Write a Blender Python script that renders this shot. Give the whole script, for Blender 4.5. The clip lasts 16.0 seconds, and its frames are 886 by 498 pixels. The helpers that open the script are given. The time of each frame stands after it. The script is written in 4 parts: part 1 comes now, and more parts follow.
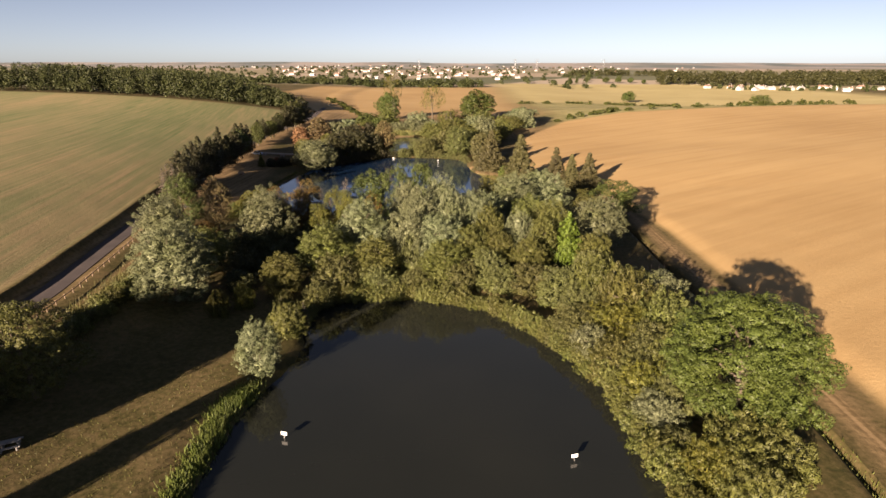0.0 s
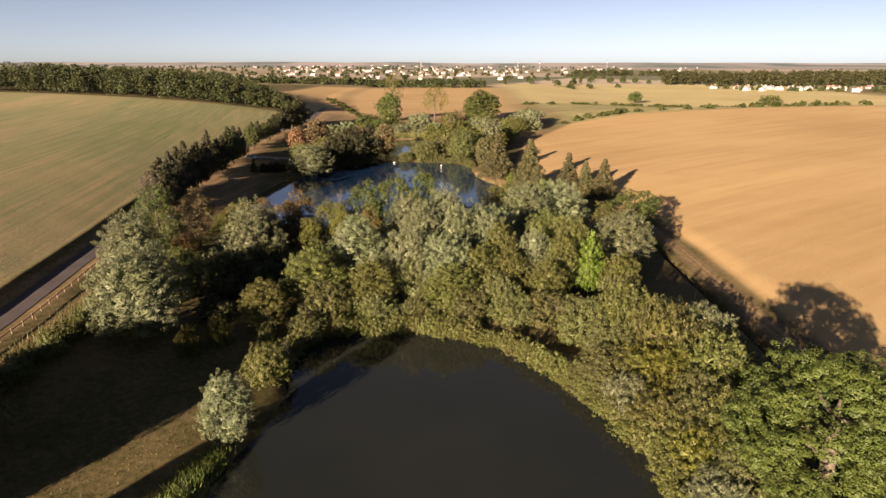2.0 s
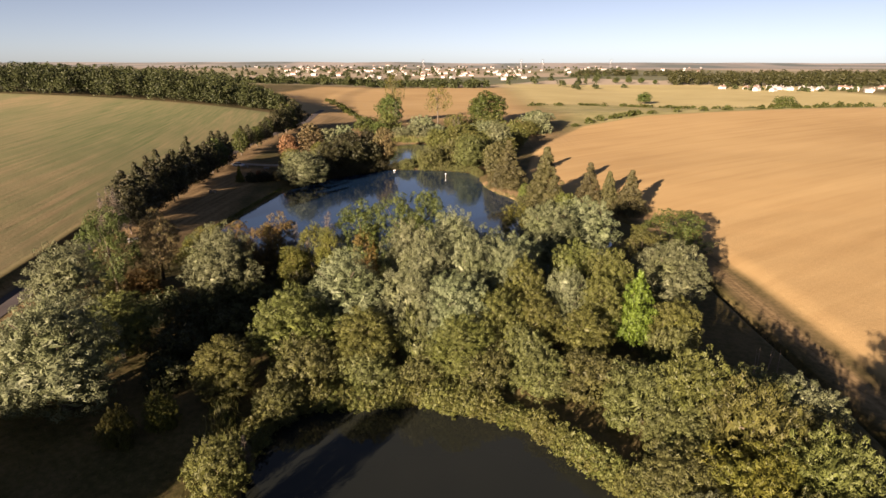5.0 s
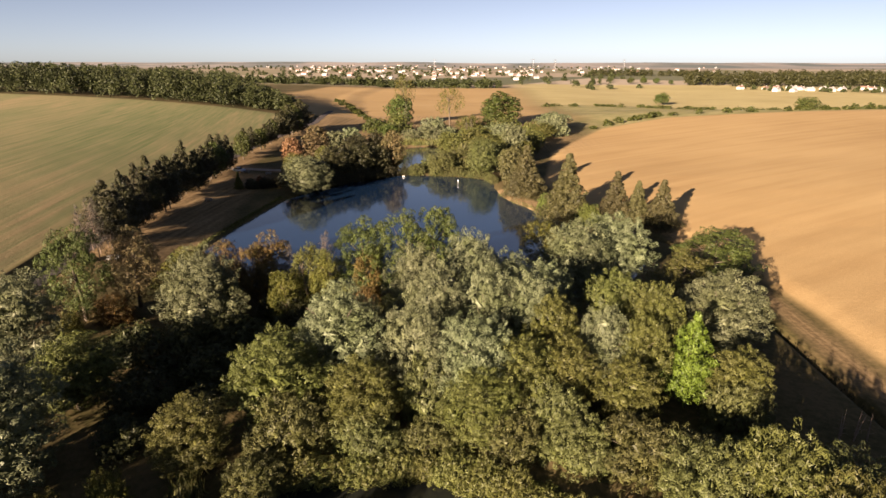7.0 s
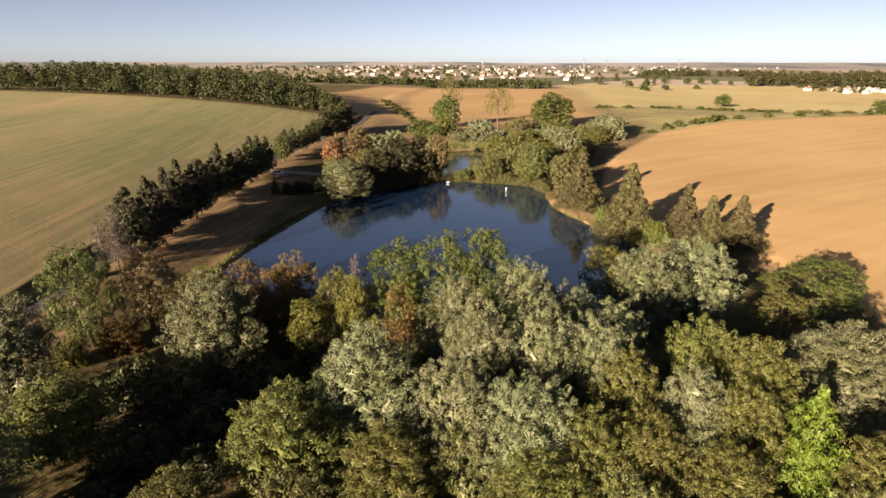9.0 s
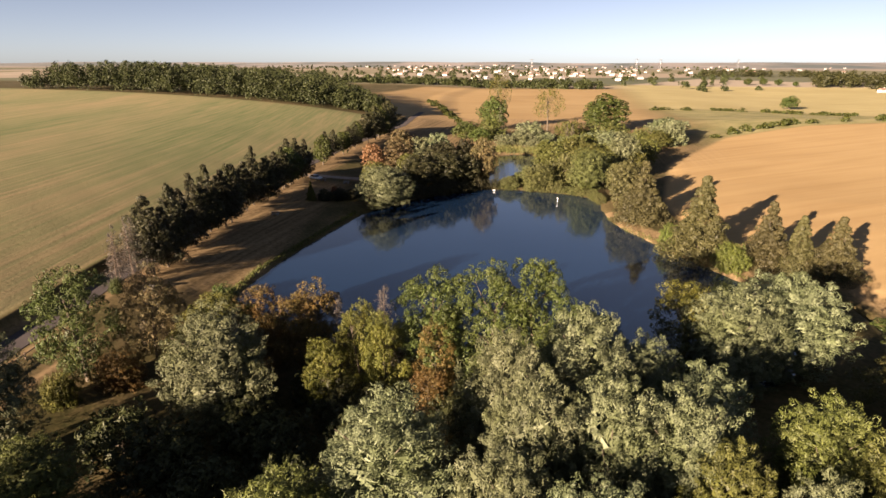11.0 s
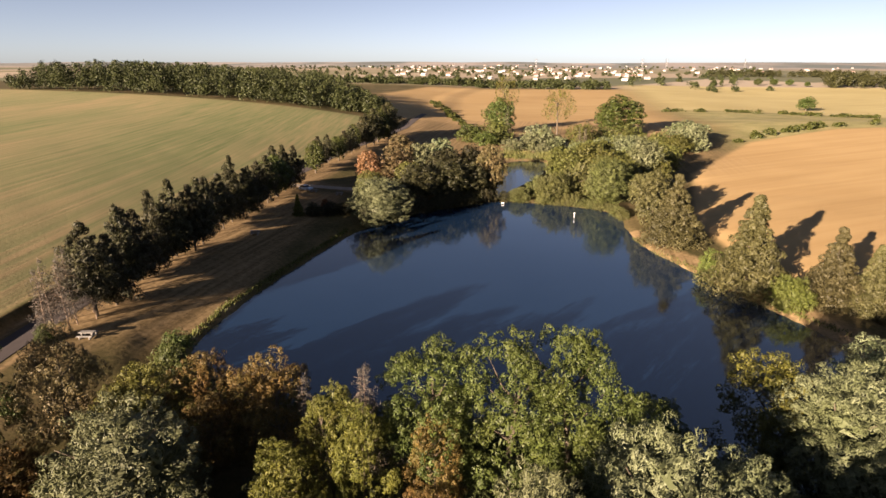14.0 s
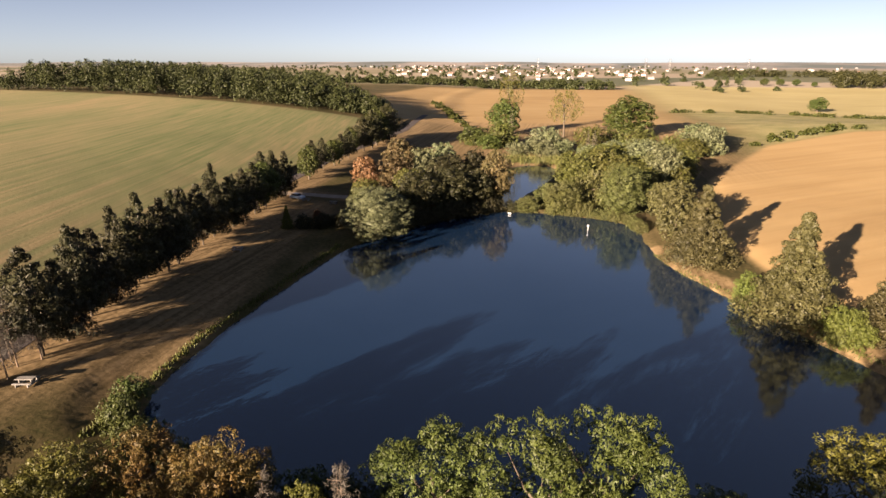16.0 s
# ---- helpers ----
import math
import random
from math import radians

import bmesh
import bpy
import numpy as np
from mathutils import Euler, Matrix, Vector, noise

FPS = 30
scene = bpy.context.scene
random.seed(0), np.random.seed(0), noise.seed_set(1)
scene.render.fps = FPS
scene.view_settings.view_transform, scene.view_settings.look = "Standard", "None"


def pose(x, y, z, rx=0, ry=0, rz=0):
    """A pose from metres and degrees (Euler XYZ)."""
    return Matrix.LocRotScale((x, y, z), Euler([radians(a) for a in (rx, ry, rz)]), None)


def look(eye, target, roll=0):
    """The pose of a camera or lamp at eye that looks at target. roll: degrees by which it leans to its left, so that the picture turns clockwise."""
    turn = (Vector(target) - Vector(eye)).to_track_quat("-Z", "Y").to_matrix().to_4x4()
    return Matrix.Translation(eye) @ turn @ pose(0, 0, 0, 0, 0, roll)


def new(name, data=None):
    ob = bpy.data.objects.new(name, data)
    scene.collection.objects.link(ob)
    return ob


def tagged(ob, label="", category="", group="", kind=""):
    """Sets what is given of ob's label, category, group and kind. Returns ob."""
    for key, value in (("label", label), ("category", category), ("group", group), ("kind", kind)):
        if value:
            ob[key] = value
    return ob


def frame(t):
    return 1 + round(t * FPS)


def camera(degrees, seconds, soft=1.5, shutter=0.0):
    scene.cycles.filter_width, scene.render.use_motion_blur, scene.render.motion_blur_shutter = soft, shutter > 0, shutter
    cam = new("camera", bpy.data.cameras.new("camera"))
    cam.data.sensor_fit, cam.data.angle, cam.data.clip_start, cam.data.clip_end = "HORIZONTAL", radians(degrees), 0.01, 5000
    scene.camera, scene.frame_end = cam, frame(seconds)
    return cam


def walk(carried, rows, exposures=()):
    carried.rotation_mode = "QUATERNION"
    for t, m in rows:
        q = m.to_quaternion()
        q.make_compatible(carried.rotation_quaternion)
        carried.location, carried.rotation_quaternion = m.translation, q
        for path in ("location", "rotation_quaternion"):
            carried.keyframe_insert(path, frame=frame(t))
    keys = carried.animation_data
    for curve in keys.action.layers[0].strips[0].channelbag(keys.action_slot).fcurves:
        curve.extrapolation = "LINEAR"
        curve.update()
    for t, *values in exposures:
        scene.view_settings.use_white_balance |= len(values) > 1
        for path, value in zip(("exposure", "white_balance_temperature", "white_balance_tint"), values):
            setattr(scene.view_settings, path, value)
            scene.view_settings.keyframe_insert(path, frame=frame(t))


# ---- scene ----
cam = camera(76.0, 16.0)

# seconds, x, y, z and heading of a straight, slowly sinking flight
ROUTE = [
    (0, 0.0, 0.0, 38.0, 0.0), (0.5, -0.17, 3.21, 37.94, 0.06), (1, -0.33, 6.44, 37.88, 0.1),
    (1.5, -0.48, 9.67, 37.82, 0.15), (2, -0.64, 12.92, 37.76, 0.18), (2.5, -0.81, 16.15, 37.7, 0.23),
    (3, -1.01, 19.37, 37.64, 0.26), (3.5, -1.21, 22.56, 37.58, 0.3), (4, -1.41, 25.71, 37.52, 0.33),
    (6.5, -2.07, 41.95, 37.22, 0.63), (7, -2.26, 45.02, 37.16, 1.46), (7.5, -2.45, 48.08, 37.1, 2.76),
    (8, -2.66, 51.13, 37.05, 2.84), (8.5, -2.89, 54.21, 36.99, 4.37), (9, -3.13, 57.28, 36.93, 6.08),
    (9.2, -3.24, 58.51, 36.91, 6.22), (11.3, -5.02, 71.2, 36.67, 10.91), (11.5, -5.22, 72.33, 36.65, 10.86),
    (12, -5.72, 75.13, 36.6, 10.9), (12.5, -6.25, 77.99, 36.54, 10.93), (13, -6.81, 80.91, 36.49, 10.95),
    (13.5, -7.37, 83.85, 36.43, 10.98), (14, -7.91, 86.77, 36.38, 11.02), (14.5, -8.45, 89.66, 36.33, 11.05),
    (15, -9.06, 92.58, 36.27, 11.09), (15.5, -9.7, 95.51, 36.22, 11.13), (16, -10.32, 98.46, 36.16, 11.17),
]
TILT = 90 - 18.14
walk(cam, [(t, pose(x, y, z, TILT, 0, yaw)) for t, x, y, z, yaw in ROUTE], [(0.0, 2.37, 6850, 20), (9.0, 2.43, 6850, 20), (12.0, 2.54, 6850, 20), (16.0, 2.54, 6850, 20)])

# ---- world and sun ----
SUN_AZIMUTH, SUN_HEIGHT = radians(212), radians(13.0)   # clockwise from +y
world = bpy.data.worlds.new("sky")
world.use_nodes = True
scene.world = world
wn = world.node_tree.nodes
sky = wn.new("ShaderNodeTexSky")
sky.sky_type = "NISHITA"
sky.sun_disc = False
sky.sun_elevation, sky.sun_rotation = SUN_HEIGHT, SUN_AZIMUTH
sky.altitude, sky.air_density, sky.dust_density, sky.ozone_density = 100, 0.55, 0.35, 2.4
wn["Background"].inputs["Strength"].default_value = 0.0285
grey, paler = wn.new("ShaderNodeRGBToBW"), wn.new("ShaderNodeMix")   # thin summer haze
paler.data_type = "RGBA"
paler.inputs["Factor"].default_value = 0.47
world.node_tree.links.new(sky.outputs["Color"], grey.inputs["Color"])
world.node_tree.links.new(sky.outputs["Color"], paler.inputs["A"])
world.node_tree.links.new(grey.outputs["Val"], paler.inputs["B"])
world.node_tree.links.new(paler.outputs["Result"], wn["Background"].inputs["Color"])
sun_dir = Vector((math.sin(SUN_AZIMUTH) * math.cos(SUN_HEIGHT), math.cos(SUN_AZIMUTH) * math.cos(SUN_HEIGHT), math.sin(SUN_HEIGHT)))
sun = new("sun", bpy.data.lights.new("sun", "SUN"))
sun.data.energy, sun.data.angle, sun.data.color = 5.0, radians(0.5), (1.0, 0.815, 0.61)
sun.matrix_world = look(sun_dir * 300, (0, 0, 0))

# ---- materials ----
def graph(name):
    m = bpy.data.materials.new(name)
    m.use_nodes = True
    return m, m.node_tree.nodes, m.node_tree.links, m.node_tree.nodes["Principled BSDF"]


def noise_tex(nodes, links, coords, scale, detail=4.0, rough=0.55):
    n = nodes.new("ShaderNodeTexNoise")
    n.inputs["Scale"].default_value, n.inputs["Detail"].default_value, n.inputs["Roughness"].default_value = scale, detail, rough
    links.new(coords, n.inputs["Vector"])
    return n.outputs["Fac"]


def ramp(nodes, links, fac, stops):
    r = nodes.new("ShaderNodeValToRGB")
    els = r.color_ramp.elements
    while len(els) < len(stops):
        els.new(0.5)
    for e, (p, c) in zip(els, stops):
        e.position, e.color = p, (*c, 1)
    links.new(fac, r.inputs["Fac"])
    return r.outputs["Color"]


def mix(nodes, links, fac, a, b, mode="MIX"):
    n = nodes.new("ShaderNodeMix")
    n.data_type, n.blend_type = "RGBA", mode
    for sock, v in ((n.inputs["Factor"], fac), (n.inputs["A"], a), (n.inputs["B"], b)):
        if isinstance(v, (int, float)):
            sock.default_value = v
        elif isinstance(v, tuple):
            sock.default_value = (*v, 1)
        else:
            links.new(v, sock)
    return n.outputs["Result"]


def calc(nodes, links, op, a, b=0.5, clamp=False):
    n = nodes.new("ShaderNodeMath")
    n.operation, n.use_clamp = op, clamp
    for sock, v in zip(n.inputs, (a, b)):
        if isinstance(v, (int, float)):
            sock.default_value = v
        else:
            links.new(v, sock)
    return n.outputs["Value"]


def coords_of(nodes, links, kind="Object", turn=0.0, scale=(1, 1, 1)):
    """Texture coordinates, turned first and then stretched."""
    out = nodes.new("ShaderNodeTexCoord").outputs[kind]
    for key, value in (("Rotation", (0, 0, turn)), ("Scale", scale)):
        m = nodes.new("ShaderNodeMapping")
        m.inputs[key].default_value = value
        links.new(out, m.inputs["Vector"])
        out = m.outputs["Vector"]
    return out


def bump(nodes, links, height, strength, distance, bsdf):
    b = nodes.new("ShaderNodeBump")
    b.inputs["Strength"].default_value, b.inputs["Distance"].default_value = strength, distance
    links.new(height, b.inputs["Height"])
    links.new(b.outputs["Normal"], bsdf.inputs["Normal"])


def surface(name, dark, light, scale, rough=0.8, relief=0.02, spread=(0.3, 0.7), metal=0.0, fine=6.0):
    """A worn plain surface: two scales of noise between two colours, with fine relief."""
    m, n, l, b = graph(name)
    co = coords_of(n, l)
    big, small = noise_tex(n, l, co, scale), noise_tex(n, l, co, scale * fine, 3)
    f = calc(n, l, "ADD", calc(n, l, "MULTIPLY", big, 0.6), calc(n, l, "MULTIPLY", small, 0.4))
    l.new(ramp(n, l, f, [(spread[0], dark), (spread[1], light)]), b.inputs["Base Color"])
    b.inputs["Roughness"].default_value, b.inputs["Metallic"].default_value = rough, metal
    b.inputs["Specular IOR Level"].default_value = 0.5 if rough < 0.6 else 0.15
    bump(n, l, small, 0.6, relief, b)
    return m


def foliage(name, dark, light, tint, gloss=0.55, through_light=0.06):
    """Leaves: colour varies sprig by sprig and clump by clump, some light passes through."""
    m, n, l, b = graph(name)
    tone, info = n.new("ShaderNodeAttribute"), n.new("ShaderNodeObjectInfo")
    tone.attribute_name = "tone"
    co = coords_of(n, l)
    clump = noise_tex(n, l, co, 0.35, 3)
    dark, light = tuple(v * 0.68 for v in dark), tuple(v * 0.94 for v in light)
    leaf = mix(n, l, tone.outputs["Fac"], dark, light)
    tinted = mix(n, l, ramp(n, l, clump, [(0.42, (0, 0, 0)), (0.68, (0.75, 0.75, 0.75))]), leaf, tuple(v * 0.85 for v in tint))
    hsv = n.new("ShaderNodeHueSaturation")
    l.new(calc(n, l, "ADD", calc(n, l, "MULTIPLY", info.outputs["Random"], 0.035), 0.4825), hsv.inputs["Hue"])
    l.new(calc(n, l, "ADD", calc(n, l, "MULTIPLY", info.outputs["Random"], 0.35), 0.82), hsv.inputs["Value"])
    l.new(tinted, hsv.inputs["Color"])
    b.inputs["Roughness"].default_value = gloss
    b.inputs["Specular IOR Level"].default_value = 0.2
    l.new(hsv.outputs["Color"], b.inputs["Base Color"])
    t, s = n.new("ShaderNodeBsdfTranslucent"), n.new("ShaderNodeMixShader")
    l.new(hsv.outputs["Color"], t.inputs["Color"])
    s.inputs["Fac"].default_value = through_light
    l.new(b.outputs["BSDF"], s.inputs[1])
    l.new(t.outputs["BSDF"], s.inputs[2])
    l.new(s.outputs["Shader"], n["Material Output"].inputs["Surface"])
    return m


LEAF = {
    "silver": foliage("silver_willow_leaves", (0.0651, 0.0784, 0.036), (0.1535, 0.1686, 0.0912), (0.0837, 0.099, 0.036)),
    "olive": foliage("olive_willow_leaves", (0.0396, 0.0451, 0.0112), (0.1026, 0.106, 0.0289), (0.072, 0.0811, 0.016)),
    "sallow": foliage("sallow_leaves", (0.0369, 0.0423, 0.0121), (0.0968, 0.1008, 0.0353), (0.0722, 0.0792, 0.0198)),
    "green": foliage("broad_leaves", (0.0263, 0.0385, 0.0081), (0.0604, 0.0786, 0.0178), (0.0526, 0.061, 0.0113)),
    "oak": foliage("oak_leaves", (0.0289, 0.0465, 0.0092), (0.0723, 0.1023, 0.0214), (0.0585, 0.0774, 0.0138)),
    "bright": foliage("maple_leaves", (0.036, 0.0623, 0.007), (0.0926, 0.1322, 0.0158), (0.0669, 0.102, 0.0114)),
    "yellow": foliage("yellowing_leaves", (0.0459, 0.0517, 0.0084), (0.1019, 0.0958, 0.0161), (0.0661, 0.073, 0.0131)),
    "orange": foliage("autumn_leaves", (0.0588, 0.0406, 0.0119), (0.1302, 0.0757, 0.0204), (0.0672, 0.0624, 0.0153)),
    "rust": foliage("rusty_leaves", (0.054, 0.0263, 0.0153), (0.198, 0.0938, 0.0425), (0.1125, 0.0675, 0.0298)),
    "brown": foliage("browning_leaves", (0.04, 0.034, 0.014), (0.14, 0.10, 0.045), (0.075, 0.068, 0.026)),
    # dark conifers; also stands in for shade on far shore foliage
    "pine": foliage("needles_and_shade", (0.0123, 0.014, 0.0059), (0.0426, 0.0416, 0.017), (0.0344, 0.0314, 0.0127)),
    "spruce": foliage("spruce_needles", (0.0368, 0.0361, 0.0144), (0.084, 0.0773, 0.0296), (0.0576, 0.0538, 0.0184)),
    # far woods; also darkens the hollow scrub and undergrowth in place of shade
    "wood": foliage("wood_and_shade_leaves", (0.0148, 0.0213, 0.0068), (0.0533, 0.0574, 0.0187), (0.0369, 0.0394, 0.0136)),
    "twig": foliage("dead_twigs", (0.0462, 0.0402, 0.0328), (0.109, 0.0972, 0.0786), (0.0707, 0.0616, 0.0493)),
    "reed": foliage("reed_leaves", (0.054, 0.057, 0.0162), (0.153, 0.1425, 0.0495), (0.0765, 0.0931, 0.0198)),
    "lush": foliage("bank_grass", (0.04, 0.06, 0.01), (0.11, 0.135, 0.028), (0.085, 0.10, 0.024)),
}
BARK = surface("bark", (0.045, 0.036, 0.026), (0.11, 0.09, 0.065), 1.6, 0.9, 0.03)
DEADWOOD = surface("bleached_deadwood", (0.09, 0.0638, 0.045), (0.195, 0.15, 0.112), 1.2, 0.9, 0.02)
ASPHALT = surface("asphalt", (0.0467, 0.0399, 0.0391), (0.085, 0.0723, 0.068), 0.25, 0.95, 0.006, fine=40)
GRAVEL = surface("gravel", (0.208, 0.176, 0.144), (0.336, 0.296, 0.248), 0.5, 0.95, 0.02, fine=20)
WHITE = surface("white_paint", (0.558, 0.567, 0.558), (0.738, 0.738, 0.72), 2.0, 0.5, 0.002)
CONCRETE = surface("weathered_concrete", (0.133, 0.126, 0.115), (0.231, 0.22, 0.203), 1.5, 0.85, 0.004)
METAL = surface("galvanised_steel", (0.35, 0.35, 0.35), (0.55, 0.55, 0.55), 4.0, 0.45, 0.001, metal=0.8)


def make_water(name, dark, light, rough, swell, ior=1.33, sheen=(1, 1, 1)):
    m, n, l, b = graph(name)
    co = coords_of(n, l)
    murk = noise_tex(n, l, co, 0.03, 3)
    l.new(ramp(n, l, murk, [(0.35, dark), (0.7, light)]), b.inputs["Base Color"])
    b.inputs["Roughness"].default_value = rough
    b.inputs["IOR"].default_value = ior
    b.inputs["Specular Tint"].default_value = (*sheen, 1)
    ripple = noise_tex(n, l, co, 1.6, 2)
    patches = ramp(n, l, noise_tex(n, l, coords_of(n, l, scale=(1, 0.35, 1), turn=0.4), 0.035, 3), [(0.45, (0.05,) * 3), (0.62, (1,) * 3)])
    bump(n, l, mix(n, l, 1.0, ripple, patches, "MULTIPLY"), swell, 0.05, b)
    return m


MURKY = make_water("murky_water", (0.0105, 0.0122, 0.0105), (0.0150, 0.0165, 0.0135), 0.05, 0.10)
CLEAR = make_water("clear_water", (0.004, 0.014, 0.036), (0.007, 0.019, 0.045), 0.08, 0.22, 2.0, (0.78, 0.93, 1.0))


def make_ground():
    """Fields, stubble, dry grass, bare earth and painted far haze, laid out by the sheet's zones."""
    m, n, l, b = graph("farmland")
    za, zb = n.new("ShaderNodeAttribute"), n.new("ShaderNodeAttribute")
    za.attribute_name, zb.attribute_name = "zone_a", "zone_b"
    sa, sb = n.new("ShaderNodeSeparateColor"), n.new("ShaderNodeSeparateColor")
    l.new(za.outputs["Color"], sa.inputs["Color"])
    l.new(zb.outputs["Color"], sb.inputs["Color"])
    co = coords_of(n, l)
    fray = calc(n, l, "MULTIPLY", calc(n, l, "SUBTRACT", noise_tex(n, l, co, 0.5, 5), 0.5), 0.9)

    def zone(sock):
        w = calc(n, l, "ADD", sock, calc(n, l, "MULTIPLY", fray, calc(n, l, "MULTIPLY", sock, calc(n, l, "SUBTRACT", 1.0, sock))))
        return w
    grass_big, grass_fine = noise_tex(n, l, co, 0.07, 5), noise_tex(n, l, co, 1.3, 5, 0.7)
    g = calc(n, l, "ADD", calc(n, l, "MULTIPLY", grass_big, 0.55), calc(n, l, "MULTIPLY", grass_fine, 0.45))
    grass = ramp(n, l, g, [(0.36, (0.0269, 0.0286, 0.0084)), (0.47, (0.063, 0.0529, 0.0202)), (0.6, (0.113, 0.084, 0.0403))])
    # young crop and bare lines along the sowing direction
    rows = noise_tex(n, l, coords_of(n, l, turn=radians(-11), scale=(1.0, 0.015, 1)), 0.8, 5, 0.7)
    drift = noise_tex(n, l, coords_of(n, l, turn=radians(-16), scale=(1, 0.22, 1)), 0.020, 5, 0.6)
    s = calc(n, l, "ADD", calc(n, l, "MULTIPLY", rows, 0.5), calc(n, l, "MULTIPLY", drift, 0.5))
    crop = ramp(n, l, s, [(0.38, (0.110, 0.135, 0.054)), (0.49, (0.172, 0.172, 0.080)), (0.62, (0.268, 0.208, 0.110))])
    # harrowed soil
    streak = noise_tex(n, l, coords_of(n, l, turn=radians(62), scale=(1, 0.06, 1)), 0.25, 4)
    pan = noise_tex(n, l, co, 0.012, 3)
    h = calc(n, l, "ADD", calc(n, l, "MULTIPLY", streak, 0.45), calc(n, l, "MULTIPLY", pan, 0.55))
    soil = ramp(n, l, h, [(0.36, (0.277, 0.185, 0.084)), (0.62, (0.353, 0.248, 0.118))])
    ruts = noise_tex(n, l, coords_of(n, l, turn=radians(2), scale=(1, 0.02, 1)), 1.1, 3, 0.6)
    worn = calc(n, l, "ADD", calc(n, l, "MULTIPLY", ruts, 0.55), calc(n, l, "MULTIPLY", grass_fine, 0.45))
    path = ramp(n, l, worn, [(0.40, (0.126, 0.084, 0.042)), (0.60, (0.302, 0.21, 0.113))])
    stubble = ramp(n, l, h, [(0.36, (0.285, 0.240, 0.110)), (0.62, (0.370, 0.315, 0.155))])
    meadow = ramp(n, l, g, [(0.4, (0.195, 0.190, 0.080)), (0.6, (0.32, 0.285, 0.135))])
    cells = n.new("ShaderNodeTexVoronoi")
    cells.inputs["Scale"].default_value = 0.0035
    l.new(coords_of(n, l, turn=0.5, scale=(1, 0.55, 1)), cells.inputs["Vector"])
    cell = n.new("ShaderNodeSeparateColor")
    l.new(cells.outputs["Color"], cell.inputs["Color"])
    # patchwork of far fields, its colours greyed a little for haze
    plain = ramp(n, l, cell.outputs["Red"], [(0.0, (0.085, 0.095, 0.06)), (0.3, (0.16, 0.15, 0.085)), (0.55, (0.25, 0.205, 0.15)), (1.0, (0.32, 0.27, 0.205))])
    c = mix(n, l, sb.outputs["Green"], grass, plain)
    # far hills: blue-grey and pale patches, haze painted into the base colour
    hill_haze = ramp(n, l, noise_tex(n, l, coords_of(n, l, scale=(1, 0.4, 1)), 0.0016, 3), [(0.42, (0.105, 0.125, 0.125)), (0.58, (0.27, 0.245, 0.23))])
    c = mix(n, l, zb.outputs["Alpha"], c, hill_haze)
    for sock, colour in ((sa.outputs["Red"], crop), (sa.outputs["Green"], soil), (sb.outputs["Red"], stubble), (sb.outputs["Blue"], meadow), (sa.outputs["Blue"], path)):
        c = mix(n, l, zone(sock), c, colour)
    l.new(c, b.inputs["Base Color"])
    b.inputs["Roughness"].default_value = 0.95
    b.inputs["Specular IOR Level"].default_value = 0.1
    clods = calc(n, l, "ADD", calc(n, l, "MULTIPLY", rows, sa.outputs["Red"]), grass_fine)
    bump(n, l, clods, 0.5, 0.12, b)
    return m


GROUND = make_ground()


# ---- building blocks ----
def mesh_of(name, verts, faces, material, smooth=False):
    me = bpy.data.meshes.new(name)
    me.from_pydata([tuple(v) for v in verts], [], faces)
    me.materials.append(material)
    if smooth:
        me.polygons.foreach_set("use_smooth", [True] * len(me.polygons))
    me.update()
    return me


def child(name, me, parent, label=""):
    ob = new(name, me)
    ob.parent = parent
    return tagged(ob, label)


def part(name, bm, material, parent, label=""):
    me = bpy.data.meshes.new(name)
    bm.to_mesh(me)
    bm.free()
    me.materials.append(material)
    return child(name, me, parent, label)


def thing(name, label, category, group="", kind=""):
    return tagged(new(name), label, category, group, kind)


def add_box(bm, size, m=Matrix(), bevel=0.0):
    made = bmesh.ops.create_cube(bm, size=1, matrix=m @ Matrix.Diagonal((*size, 1)))["verts"]
    if bevel:
        bmesh.ops.bevel(bm, geom=list({e for v in made for e in v.link_edges}), offset=bevel, segments=1, affect="EDGES")


def add_tube(verts, faces, a, b, ra, rb, sides=6):
    """A tapered round limb from a to b."""
    a, b = Vector(a), Vector(b)
    q = (b - a).to_track_quat("Z", "Y")
    base = len(verts)
    for p, r in ((a, ra), (b, rb)):
        for k in range(sides):
            w = 2 * math.pi * k / sides
            verts.append(p + q @ Vector((r * math.cos(w), r * math.sin(w), 0)))
    for k in range(sides):
        faces.append((base + k, base + (k + 1) % sides, base + sides + (k + 1) % sides, base + sides + k))
    faces.append(tuple(base + sides + k for k in range(sides)))


def smoothstep(a, b, x):
    t = np.clip((x - a) / (b - a), 0, 1)
    return t * t * (3 - 2 * t)


# ---- the lie of the land ----
ROAD = np.array([(-200, -30), (0, -55), (40, -60), (86, -64.5), (130, -72), (145, -75), (190, -82), (238, -88), (300, -91), (380, -86), (470, -95), (700, -130)], float)
DITCH = np.array([(-200, 30), (30, 38.6), (52, 40.7), (82, 43.0), (105, 43.4), (130, 44.3), (160, 43.0), (180, 38), (200, 29), (225, 26), (270, 33), (300, 38)], float)
FIELD_EDGE = np.array([(-200, 42), (50, 48.7), (67, 49.5), (125, 51), (140, 50), (165, 45), (181, 36), (200, 27), (222, 24), (273, 34), (303, 38)], float)
POND_A = np.array([(-25, 10), (-23.2, 42), (-23.3, 54), (-21.6, 61), (-19, 71), (-22, 78), (-21.5, 86), (-14, 89), (-6, 89.5), (5, 87), (11, 81), (15, 74), (20, 64), (20, 55), (21.5, 42), (24, 10)], float)
